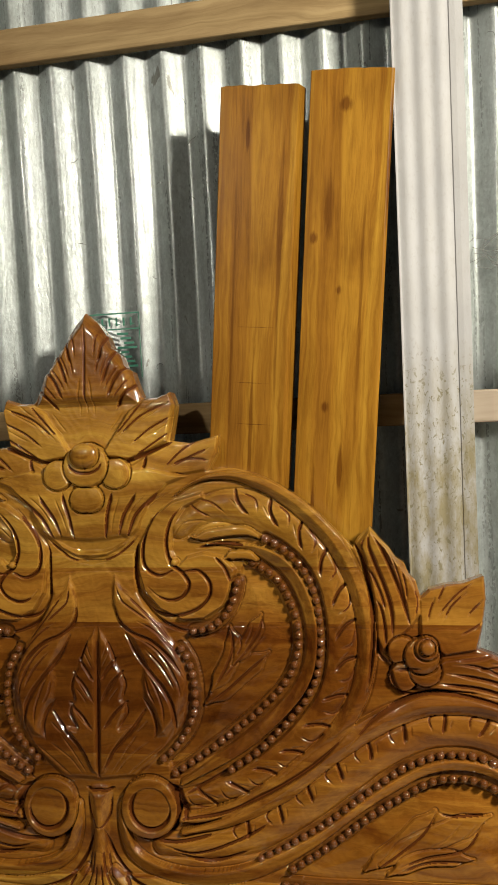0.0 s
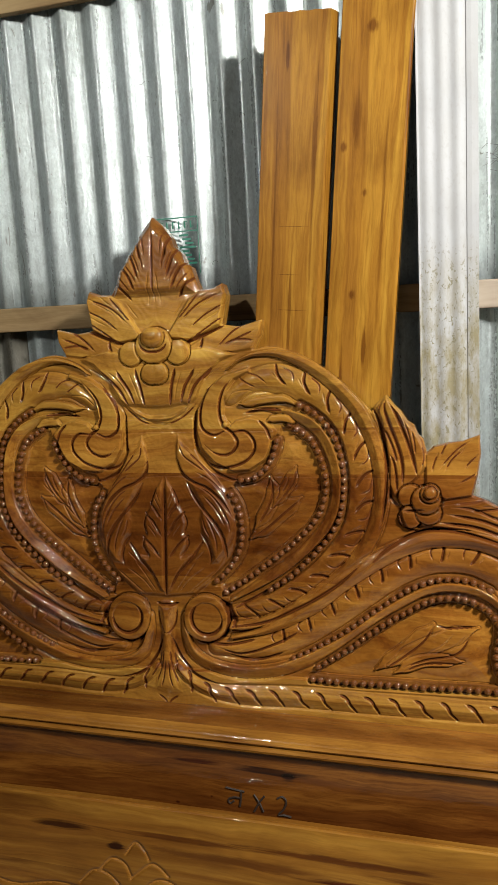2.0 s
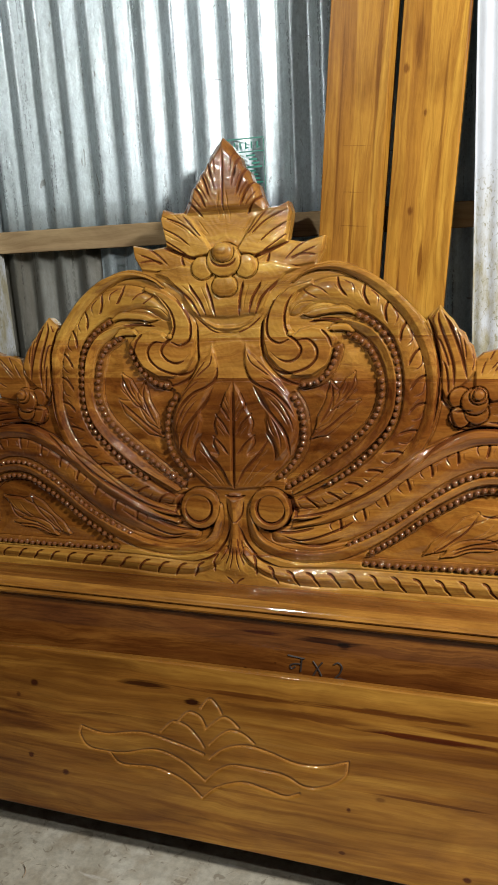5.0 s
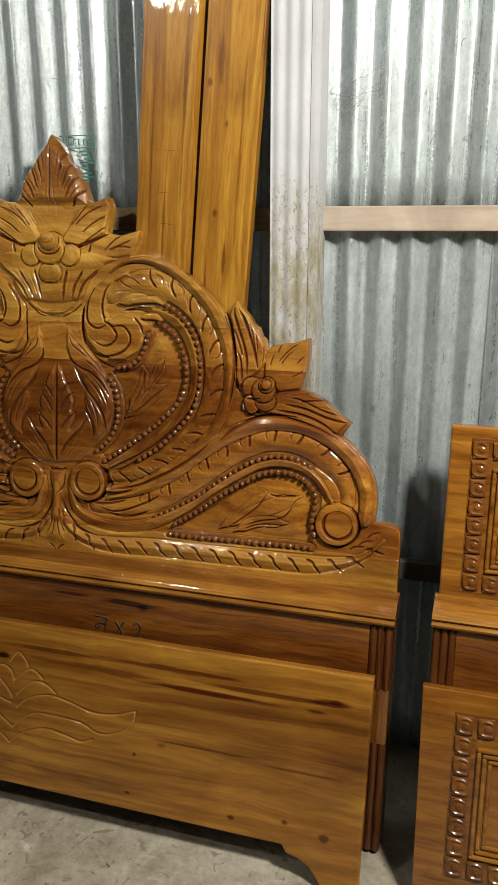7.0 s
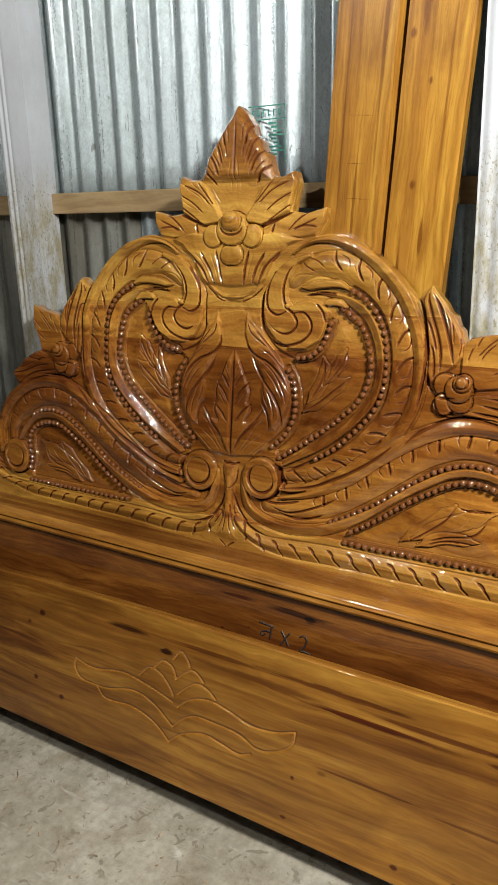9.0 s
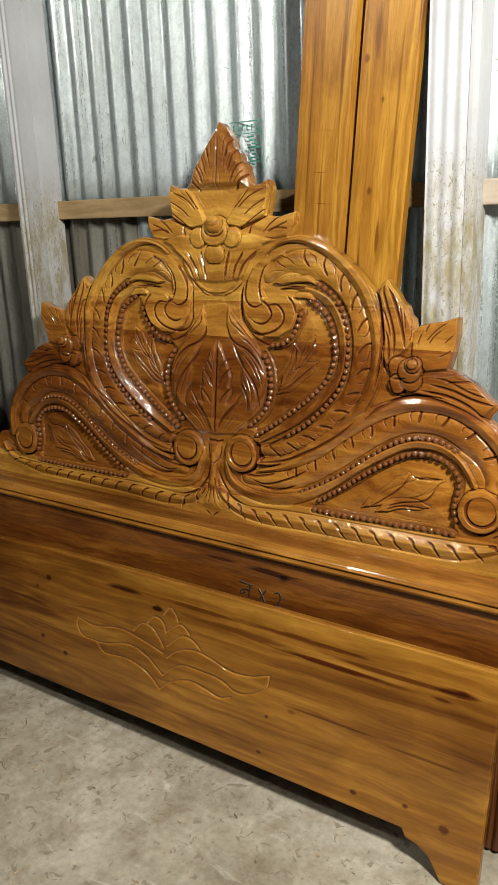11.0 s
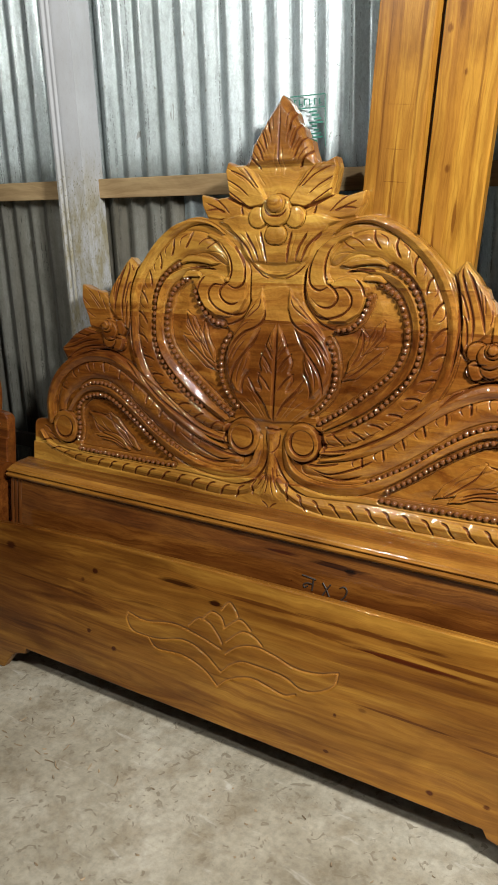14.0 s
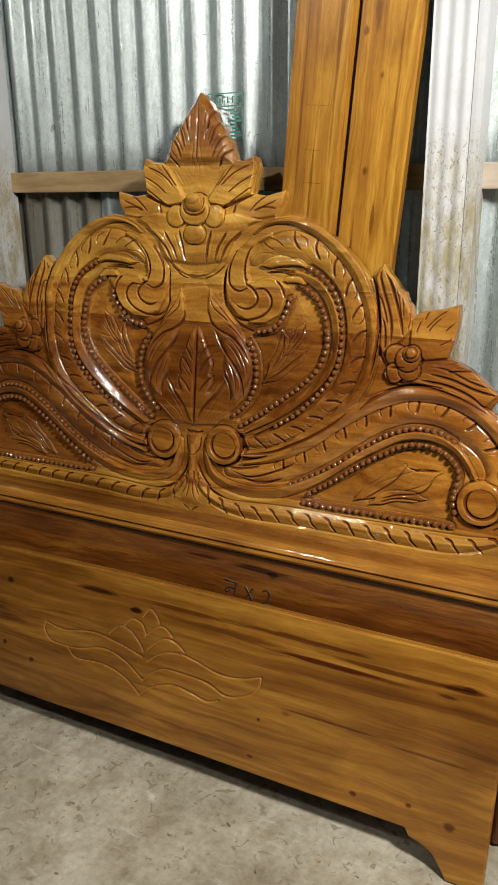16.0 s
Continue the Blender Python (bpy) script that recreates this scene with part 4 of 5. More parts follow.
for pts in ([(0.031, 0.966), (0.018, 0.947), (0.008, 0.933)], [(0.044, 0.919), (0.030, 0.902), (0.015, 0.887)], [(0.049, 0.909), (0.034, 0.895), (0.022, 0.882)], [(0.051, 0.872), (0.034, 0.856), (0.019, 0.844)], [(0.071, 0.850), (0.047, 0.825), (0.028, 0.802)], [(0.024, 0.977), (0.016, 0.959), (0.009, 0.948)]):
    groove(pts, 0.0015, 0.0022, (0.3, 0.1))
groove([(0.036, 1.048), (0.049, 1.014), (0.075, 0.993), (0.106, 0.980), (0.134, 0.956), (0.156, 0.920)], 0.0018, 0.0090, (0.2, 0.15), right=0.0060)
groove([(0.062, 0.989), (0.078, 0.962), (0.100, 0.936), (0.120, 0.912), (0.137, 0.882), (0.141, 0.849), (0.135, 0.829)], 0.0018, 0.0090, (0.4, 0.1), right=0.0060)
groove([(0.088, 0.891), (0.103, 0.870), (0.109, 0.846), (0.104, 0.826)], 0.0030, 0.0060, (0.3, 0.1))
for pts in ([(0.043, 1.072), (0.055, 1.044), (0.080, 1.025), (0.109, 1.006)], [(0.057, 1.058), (0.085, 1.032), (0.116, 1.001), (0.141, 0.968)], [(0.081, 1.011), (0.110, 0.995), (0.137, 0.968), (0.153, 0.937)], [(0.084, 0.984), (0.112, 0.966), (0.135, 0.937), (0.149, 0.908)], [(0.095, 0.967), (0.122, 0.938), (0.143, 0.902)], [(0.098, 0.929), (0.111, 0.905), (0.121, 0.876), (0.122, 0.847)], [(0.093, 0.924), (0.099, 0.900), (0.110, 0.881)], [(0.118, 0.919), (0.134, 0.892), (0.143, 0.872)], [(0.130, 0.942), (0.145, 0.916), (0.150, 0.891)]):
    groove(pts, 0.0021, 0.0034, (0.3, 0.05))
for pts in ([(0.102, 0.827), (0.070, 0.804), (0.034, 0.770)], [(0.082, 0.840), (0.057, 0.807), (0.025, 0.771)], [(0.124, 0.823), (0.092, 0.798), (0.056, 0.767)], [(0.097, 0.858), (0.086, 0.846), (0.076, 0.837)]):
    groove(pts, 0.0016, 0.0024, (0.1, 0.3))
PEARL_POD = [(0.151, 0.968), (0.164, 0.946), (0.171, 0.916), (0.172, 0.886), (0.167, 0.861), (0.157, 0.839), (0.139, 0.817), (0.120, 0.799)]
band("pearl_channel_d", PEARL_POD, 0.010, -0.0115, 0.0)

# lower scroll: leaf band, rims and pearl rows
LOWBAND = [(0.115, 0.668), (0.17, 0.672), (0.24, 0.690), (0.31, 0.725), (0.37, 0.768), (0.44, 0.818), (0.50, 0.850), (0.55, 0.861), (0.60, 0.856), (0.65, 0.834), (0.69, 0.797), (0.708, 0.755), (0.706, 0.722)]
band("lower_leaf_band", LOWBAND, 0.036, -0.010, 0.0110, (0.5, 0.4), flat=2, round_=1)
lobes(LOWBAND, 0.0510, 0.0215, 0.031, -0.010, 0.20, 0.10)
band("lower_rim", [(0.150, 0.690), (0.225, 0.712), (0.303, 0.757), (0.369, 0.809), (0.434, 0.853), (0.480, 0.877), (0.530, 0.893), (0.60, 0.892), (0.662, 0.870), (0.715, 0.828), (0.745, 0.775), (0.751, 0.735), (0.748, 0.700)], 0.016, 0.0004, 0.0074, (0.3, 0.9), border=0.0050, flat=1.1, round_=1, tilt=0.0012)
groove([(0.152, 0.711), (0.218, 0.724), (0.279, 0.752), (0.331, 0.783), (0.368, 0.811), (0.409, 0.852)], 0.0058, 0.0100, (0.5, 0.2), right=0.0024)
PEARL_S_OUT = [(0.270, 0.658), (0.318, 0.683), (0.372, 0.717), (0.437, 0.766), (0.476, 0.794), (0.514, 0.813), (0.545, 0.821), (0.589, 0.820), (0.625, 0.804)]
PEARL_S_IN = [(0.318, 0.645), (0.373, 0.682), (0.438, 0.731), (0.490, 0.764), (0.521, 0.781), (0.553, 0.788), (0.591, 0.785), (0.623, 0.769), (0.640, 0.745), (0.640, 0.715), (0.635, 0.685), (0.641, 0.658)]
PEARL_BASE = [(0.306, 0.621), (0.375, 0.620), (0.442, 0.622), (0.508, 0.623), (0.573, 0.625), (0.636, 0.626)]
band("pearl_channel_e", PEARL_S_OUT, 0.009, -0.009, 0.0, (0.6, 1))
band("lower_band", [(0.050, 0.722), (0.050, 0.688), (0.068, 0.652), (0.110, 0.630), (0.170, 0.622), (0.24, 0.632), (0.31, 0.662), (0.375, 0.700), (0.440, 0.749), (0.490, 0.781), (0.53, 0.799), (0.57, 0.805), (0.61, 0.798), (0.645, 0.774), (0.672, 0.735)], 0.0125, -0.004, 0.006, (0.9, 0.5), border=0.004, flat=5, tilt=0.0062)
band("pearl_channel_f", PEARL_S_IN, 0.010, -0.0112, 0.0, (0.8, 1))
band("pearl_channel_g", PEARL_BASE, 0.009, -0.010, 0.0)
# long hollow strokes where the bands run into the volute
for pts in ([(0.114, 0.671), (0.168, 0.660), (0.237, 0.685), (0.296, 0.719)], [(0.131, 0.659), (0.193, 0.649), (0.262, 0.672)], [(0.097, 0.677), (0.145, 0.677), (0.206, 0.693)], [(0.122, 0.763), (0.157, 0.787), (0.195, 0.812)], [(0.149, 0.744), (0.194, 0.770), (0.237, 0.795)]):
    groove(pts, 0.0016, 0.0060, (0.2, 0.1), right=0.0050)
# the recess beside the volute
groove([(0.126, 0.760), (0.146, 0.742), (0.156, 0.714)], 0.0080, 0.0120, (0.3, 0.5))
# lower volute and end scroll: a ring rolled round a sunk button
for name, u, v in (("volute", 0.096, 0.724), ("end_scroll", 0.690, 0.684)):
    disc(name, u, v, 0.047, 0.001, 0.0075, round_=0.25, cut=0.008)
    disc(name, u + 0.003, v + 0.001, 0.0310, 0.0040, 0.0010, round_=0.2, cut=0.0005)
    groove([(u + 0.003 + 0.031 * math.cos(a), v + 0.001 + 0.031 * math.sin(a)) for a in np.linspace(1.9, 6.6, 16)], 0.0030, 0.0100, (0.1, 0.2), right=0.0055)
    groove([(u + 0.048 * math.cos(a), v + 0.048 * math.sin(a)) for a in np.linspace(-2.6, 1.2, 14)], 0.0040, 0.0085, (0.2, 0.2))
# tulip spray at the end of the scroll
band("end_spray", [(0.424, 0.647), (0.474, 0.683), (0.508, 0.716), (0.528, 0.738)], 0.014, -0.0125, 0.0035, (0.2, 0.2), flat=6)
band("end_spray", [(0.447, 0.655), (0.509, 0.691), (0.565, 0.717), (0.606, 0.735)], 0.017, -0.0120, 0.0030, (0.2, 0.1), flat=6)
band("end_spray", [(0.458, 0.643), (0.510, 0.669), (0.580, 0.673)], 0.012, -0.0115, 0.0030, (0.2, 0.1), flat=6)
for pts in ([(0.532, 0.741), (0.509, 0.704), (0.465, 0.667), (0.430, 0.643)], [(0.528, 0.738), (0.552, 0.731), (0.608, 0.737)], [(0.597, 0.729), (0.569, 0.687), (0.515, 0.672), (0.465, 0.651)], [(0.468, 0.644), (0.518, 0.664), (0.587, 0.667)]):
    groove(pts, 0.0034, 0.0060, (0.2, 0.1), right=0.0014)
for pts in ([(0.565, 0.724), (0.544, 0.700), (0.510, 0.681)], [(0.587, 0.724), (0.564, 0.699), (0.535, 0.684)], [(0.484, 0.689), (0.462, 0.669), (0.447, 0.655)]):
    groove(pts, 0.0016, 0.0022, (0.3, 0.1))

# leaves above the shoulder: long blades, each lapped over the next
field("shoulder_leaf", [(0.491, 0.919), (0.548, 0.960), (0.595, 0.965), (0.617, 0.968), (0.657, 0.952), (0.703, 0.912), (0.706, 0.907), (0.680, 0.879), (0.647, 0.885), (0.586, 0.908), (0.525, 0.913)], 0.002, 0.006)
groove([(0.403, 0.827), (0.452, 0.877), (0.513, 0.908), (0.574, 0.908), (0.634, 0.892), (0.680, 0.871)], 0.0020, 0.0100, (0.2, 0.4), right=0.0055)
groove([(0.535, 0.924), (0.598, 0.918), (0.646, 0.902), (0.679, 0.880)], 0.0018, 0.0080, (0.2, 0.5), right=0.0060)
groove([(0.551, 0.939), (0.609, 0.930), (0.657, 0.914), (0.704, 0.905)], 0.0018, 0.0075, (0.2, 0.4), right=0.0055)
for pts in ([(0.560, 0.951), (0.596, 0.949), (0.644, 0.930), (0.687, 0.918)], [(0.565, 0.956), (0.600, 0.961), (0.621, 0.967)], [(0.592, 0.944), (0.627, 0.948), (0.660, 0.952)]):
    groove(pts, 0.0014, 0.0055, (0.2, 0.4), right=0.0044)
for pts in ([(0.477, 0.898), (0.526, 0.909), (0.574, 0.904)], [(0.608, 0.954), (0.636, 0.951), (0.655, 0.942)], [(0.621, 0.936), (0.656, 0.933), (0.686, 0.928)], [(0.598, 0.908), (0.634, 0.901), (0.665, 0.889)]):
    groove(pts, 0.0015, 0.0022, (0.2, 0.2))
# fin: upright blades beside the rim
field("fin_leaf", [(0.428, 1.129), (0.447, 1.152), (0.462, 1.137), (0.484, 1.108), (0.506, 1.078), (0.519, 1.047), (0.520, 1.022), (0.504, 1.001), (0.479, 0.981), (0.459, 0.964), (0.450, 0.989), (0.450, 1.030), (0.443, 1.073), (0.436, 1.107)], 0.003, 0.006)
groove([(0.422, 1.132), (0.435, 1.107), (0.444, 1.072), (0.449, 1.030), (0.449, 0.989), (0.443, 0.939), (0.433, 0.905)], 0.0016, 0.0110, (0.5, 0.2), right=0.0066)
groove([(0.447, 1.148), (0.444, 1.125), (0.453, 1.095), (0.466, 1.060), (0.474, 1.027), (0.476, 0.984)], 0.0060, 0.0080, (0.3, 0.3), right=0.0016)
groove([(0.449, 1.143), (0.464, 1.116), (0.482, 1.072), (0.493, 1.037), (0.503, 1.001)], 0.0060, 0.0080, (0.2, 0.3), right=0.0016)
groove([(0.434, 1.097), (0.447, 1.083), (0.459, 1.055), (0.468, 1.022)], 0.0040, 0.0050, (0.1, 0.1), right=0.0014)
groove([(0.452, 1.047), (0.460, 1.030), (0.464, 1.004), (0.466, 0.973)], 0.0040, 0.0070, (0.2, 0.3), right=0.0016)
groove([(0.450, 0.989), (0.456, 0.964), (0.470, 0.950)], 0.0034, 0.0060, (0.2, 0.2))
for pts in ([(0.473, 1.118), (0.485, 1.088), (0.495, 1.047), (0.500, 1.017)], [(0.490, 1.095), (0.497, 1.067), (0.499, 1.037)], [(0.507, 1.068), (0.514, 1.042), (0.508, 1.014)], [(0.458, 1.132), (0.475, 1.096), (0.489, 1.060)], [(0.461, 1.130), (0.472, 1.110), (0.483, 1.086)], [(0.440, 1.138), (0.435, 1.125), (0.436, 1.113)]):
    groove(pts, 0.0017, 0.0034, (0.3, 0.2))
# wing: one broad flat leaf with sparse veins
field("wing_leaf", [(0.515, 0.985), (0.515, 1.045), (0.530, 1.060), (0.556, 1.067), (0.615, 1.083), (0.613, 1.045), (0.606, 1.004), (0.596, 0.97), (0.55, 0.962)], 0.001, 0.004)
for pts in ([(0.598, 1.073), (0.567, 1.050), (0.536, 1.014)], [(0.554, 1.067), (0.547, 1.053), (0.541, 1.039)], [(0.607, 1.045), (0.592, 1.031), (0.582, 1.018)], [(0.583, 1.055), (0.562, 1.036), (0.547, 1.011)], [(0.607, 1.015), (0.589, 1.002), (0.570, 0.992)], [(0.538, 1.047), (0.531, 1.029), (0.527, 1.011)]):
    groove(pts, 0.0022, 0.0036, (0.7, 0.1), right=0.0012)
# rosette
for u, v, r, b, rise in (0.489, 0.969, 0.0215, 0.001, 0.005), (0.489, 0.932, 0.0205, 0.002, 0.005), (0.521, 0.941, 0.0225, 0.003, 0.005), (0.517, 0.963, 0.0255, 0.007, 0.007), (0.524, 0.975, 0.0165, 0.013, 0.006), (0.525, 0.977, 0.0105, 0.018, 0.008):
    disc("rosette", u, v, r, b, rise, round_=0.3, cut=0.009)
groove([(0.478, 0.943), (0.496, 0.945), (0.514, 0.946)], 0.0016, 0.0060, (0.4, 0.4), right=0.004)
groove([(0.470, 0.951), (0.474, 0.927), (0.486, 0.909), (0.506, 0.907)], 0.0040, 0.0080, (0.3, 0.3))
# where the rope ends the corner opens into a leaf
fan([(0.715, 0.628), (0.735, 0.640), (0.752, 0.655)], [(0.752, 0.640), (0.770, 0.655), (0.786, 0.676)], 0.12, 0.0030, 0.0045, (0.1, 0.4))

# rope border and stem
ROPE = [(0.030, 0.622), (0.058, 0.602), (0.10, 0.583), (0.164, 0.578), (0.28, 0.584), (0.40, 0.585), (0.52, 0.587), (0.60, 0.588), (0.66, 0.592), (0.72, 0.606), (0.762, 0.628), (0.792, 0.660)]
band("rope_border", ROPE, 0.020, -0.0025, 0.0100, (0.5, 0.1), flat=1.15, round_=1, border=0.005)
twists(ROPE, 0.0440, 0.05, 0.04)
field("stem", [(0.0, 0.560), (0.045, 0.570), (0.034, 0.61), (0.024, 0.66), (0.022, 0.70), (0.030, 0.745), (0.022, 0.757), (0.0, 0.759)], 0.006, 0.024)
groove([(0.0, 0.747), (0.014, 0.746), (0.030, 0.750)], 0.0030, 0.0090, (0.9, 0.5))
groove([(0.026, 0.740), (0.022, 0.712), (0.010, 0.694), (0.0, 0.690)], 0.0026, 0.0050, (0.5, 0.6))
groove([(0.010, 0.686), (0.033, 0.645), (0.074, 0.610), (0.117, 0.596)], 0.0045, 0.0090, (0.3, 0.3))
for pts in ([(0.008, 0.665), (0.014, 0.625), (0.034, 0.585)], [(0.018, 0.660), (0.024, 0.628), (0.050, 0.598)], [(0.004, 0.640), (0.008, 0.605), (0.018, 0.578)], [(0.0, 0.545), (0.010, 0.556), (0.030, 0.566)]):
    groove(pts, 0.0026, 0.0040, (0.1, 0.2))

# the boards of the crest are glued edge to edge, the joints just felt
for v in (0.800, 1.002, 1.089, 1.354):
    joint = (GV > v - 0.0009) & (GV < v + 0.0009)
    H[joint] -= 0.0005

# the whole relief is deep
H *= RELIEF

# the carver's hand: a slight unevenness, worn arrises
H += 0.0003 * np.sin(GU * 61 + 3 * np.sin(GV * 37)) * np.sin(GV * 83 + 2 * np.sin(GU * 29))
H += 0.00016 * np.sin(GU * 290 + 2.2 * np.sin(GV * 97)) * np.sin(GV * 250 + 2.5 * np.sin(GU * 113))
for _ in range(1):
    P_ = np.pad(H, 1, mode="edge")
    H = (4 * H + P_[2:, 1:-1] + P_[:-2, 1:-1] + P_[1:-1, 2:] + P_[1:-1, :-2]) / 8

# distance from the outline, and the cells that lie inside it
edge_path = np.vstack([spline([p, q], 0.001) for p, q in zip(OUTLINE[:-1], OUTLINE[1:-1])])
EDGE_D, EDGE_AT = np.full(GU.shape, 1e9), np.zeros(GU.shape, int)
for k in range(0, len(edge_path), 1):
    e = edge_path[k]
    b = reach(e[None], 0.012)
    d = (GU[b] - e[0]) ** 2 + (GV[b] - e[1]) ** 2
    m = d < EDGE_D[b]
    EDGE_D[b][m], EDGE_AT[b][m] = d[m], k
EDGE_D = np.sqrt(EDGE_D)
IN = inside(OUTLINE)
SIGNED = np.where(IN, EDGE_D, -EDGE_D)
H -= 0.004 * np.clip(1 - SIGNED / 0.004, 0, 1) ** 2
CELLS = (SIGNED[:-1, :-1] + SIGNED[1:, :-1] + SIGNED[:-1, 1:] + SIGNED[1:, 1:]) > 0
count = np.zeros(GU.shape, int)
for a in (slice(None, -1), slice(1, None)):
    for c in (slice(None, -1), slice(1, None)):
        count[a, c] += CELLS
RIMMED = (count > 0) & (count < 4) & (EDGE_D < 0.004) & (GU > 0.0005)
PU, PV = GU.copy(), GV.copy()
PU[RIMMED], PV[RIMMED] = edge_path[EDGE_AT[RIMMED]].T


def by_hand(u, v, side):
    """Where a point of the pattern came out on the board: the axis wanders, and the left half sits a little closer in."""
    axis = 0.0135 - 0.0095 * soft((v - 1.0) / 0.1) - 0.004 * soft((v - 1.12) / 0.08)
    mid = np.clip(1 - u / 0.06, 0, 1)
    if side > 0:
        return u + axis * mid, v
    pull = (0.029 - 0.015 * soft((u - 0.2) / 0.2)) * (1 - 0.55 * soft((v - 1.0) / 0.09)) * (1 - soft((v - 1.12) / 0.08))
    pull = pull * (1 - soft((u - 0.45) / 0.1) * soft((v - 0.99) / 0.05))
    sink = (0.007 * soft(u / 0.1) + 0.012 * soft((u - 0.1) / 0.6)) * soft((v - 0.57) / 0.06) * (1 - 0.6 * soft((v - 0.80) / 0.3)) * (1 - soft((v - 1.15) / 0.1))
    return -u + axis * mid + pull * (1 - mid), v - sink


PLACE = {1: by_hand(PU, PV, 1), -1: by_hand(PU, PV, -1)}
GRADU, GRADV = np.gradient(H, CELL)
GRADU[0] = 0
NORMALS = np.stack([-GRADU, -np.ones_like(H), -GRADV], -1)
NORMALS /= np.linalg.norm(NORMALS, axis=-1, keepdims=True)
BACK = 0.034


DARK_CUTS = (KNIFE[:-1, :-1] + KNIFE[1:, :-1] + KNIFE[:-1, 1:] + KNIFE[1:, 1:]) / 4 > 0.30


def crest_mesh(name, cells, sides, walls=False):
    """A mesh of the chosen cells on the chosen sides (1: right, -1: left)."""
    nu, nv = GU.shape
    verts, norms, faces, slots = [], [], [], []
    start = 0
    for side in sides:
        i, j = np.nonzero(cells)
        quads = np.stack([i * nv + j, (i + 1) * nv + j, (i + 1) * nv + j + 1, i * nv + j + 1], 1)
        used, inv = np.unique(quads, return_inverse=True)
        quads = inv.reshape(-1, 4)
        co = np.stack([PLACE[side][0].ravel()[used], -H.ravel()[used], PLACE[side][1].ravel()[used]], 1)
        no = NORMALS.reshape(-1, 3)[used] * (side, 1, 1)
        if side < 0:
            quads = quads[:, ::-1]
        verts.append(co)
        norms.append(no)
        faces.append(quads + start)
        slots.append(DARK_CUTS[i, j].astype(np.int32))
        start += len(co)
        if walls:
            # the sawn edge of the board
            pad = np.pad(CELLS, 1)
            ii, jj = np.nonzero(CELLS)
            for di, dj, a, b in ((-1, 0, (0, 1), (0, 0)), (1, 0, (1, 0), (1, 1)), (0, -1, (0, 0), (1, 0)), (0, 1, (1, 1), (0, 1))):
                free = ~pad[ii + 1 + di, jj + 1 + dj]
                if di == -1:
                    free &= ii > 0
                p, q = ((ii[free] + o[0], jj[free] + o[1]) for o in (a, b))
                n = len(p[0])
                if not n:
                    continue
                ring = []
                for (x, z), y in ((p, None), (q, None), (q, BACK), (p, BACK)):
                    ring.append(np.stack([PLACE[side][0][x, z], -H[x, z] if y is None else np.full(n, y), PLACE[side][1][x, z]], 1))
                wall_co = np.concatenate(ring)
                out = np.cross(ring[1] - ring[0], ring[3] - ring[0]) * side
                out /= np.maximum(np.linalg.norm(out, axis=1, keepdims=True), 1e-9)
                verts.append(wall_co)
                norms.append(np.tile(out, (4, 1)))
                k = np.arange(n)
                f_ = np.stack([k, k + n, k + 2 * n, k + 3 * n], 1) + start
                faces.append(f_ if side > 0 else f_[:, ::-1])
                start += 4 * n
                slots.append(np.zeros(n, np.int32))
    verts, norms, faces = np.concatenate(verts), np.concatenate(norms), np.concatenate(faces)
    me = bpy.data.meshes.new(name)
    me.vertices.add(len(verts))
    me.vertices.foreach_set("co", verts.astype(np.float32).ravel())
    me.loops.add(4 * len(faces))
    me.loops.foreach_set("vertex_index", faces.astype(np.int32).ravel())
    me.polygons.add(len(faces))
    me.polygons.foreach_set("loop_start", np.arange(0, 4 * len(faces), 4, dtype=np.int32))
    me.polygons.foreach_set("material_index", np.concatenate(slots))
    me.update(calc_edges=True)
    me.validate()
    me.polygons.foreach_set("use_smooth", np.ones(len(me.polygons), bool))
    me.normals_split_custom_set_from_vertices(norms.astype(np.float32))
    return me


CENTRAL = {"crest_board", "finial_leaf", "flower", "palmette", "stem", "collar_leaf"}
CELL_OWNER = OWNER[:-1, :-1]


def bead_mesh():
    bm = bmesh.new()
    bmesh.ops.create_uvsphere(bm, u_segments=8, v_segments=5, radius=1.0)
    me = bpy.data.meshes.new("bead")
    bm.to_mesh(me)
    bm.free()
    me.polygons.foreach_set("use_smooth", [True] * len(me.polygons))
    me.materials.append(M_BEAD)
    return me


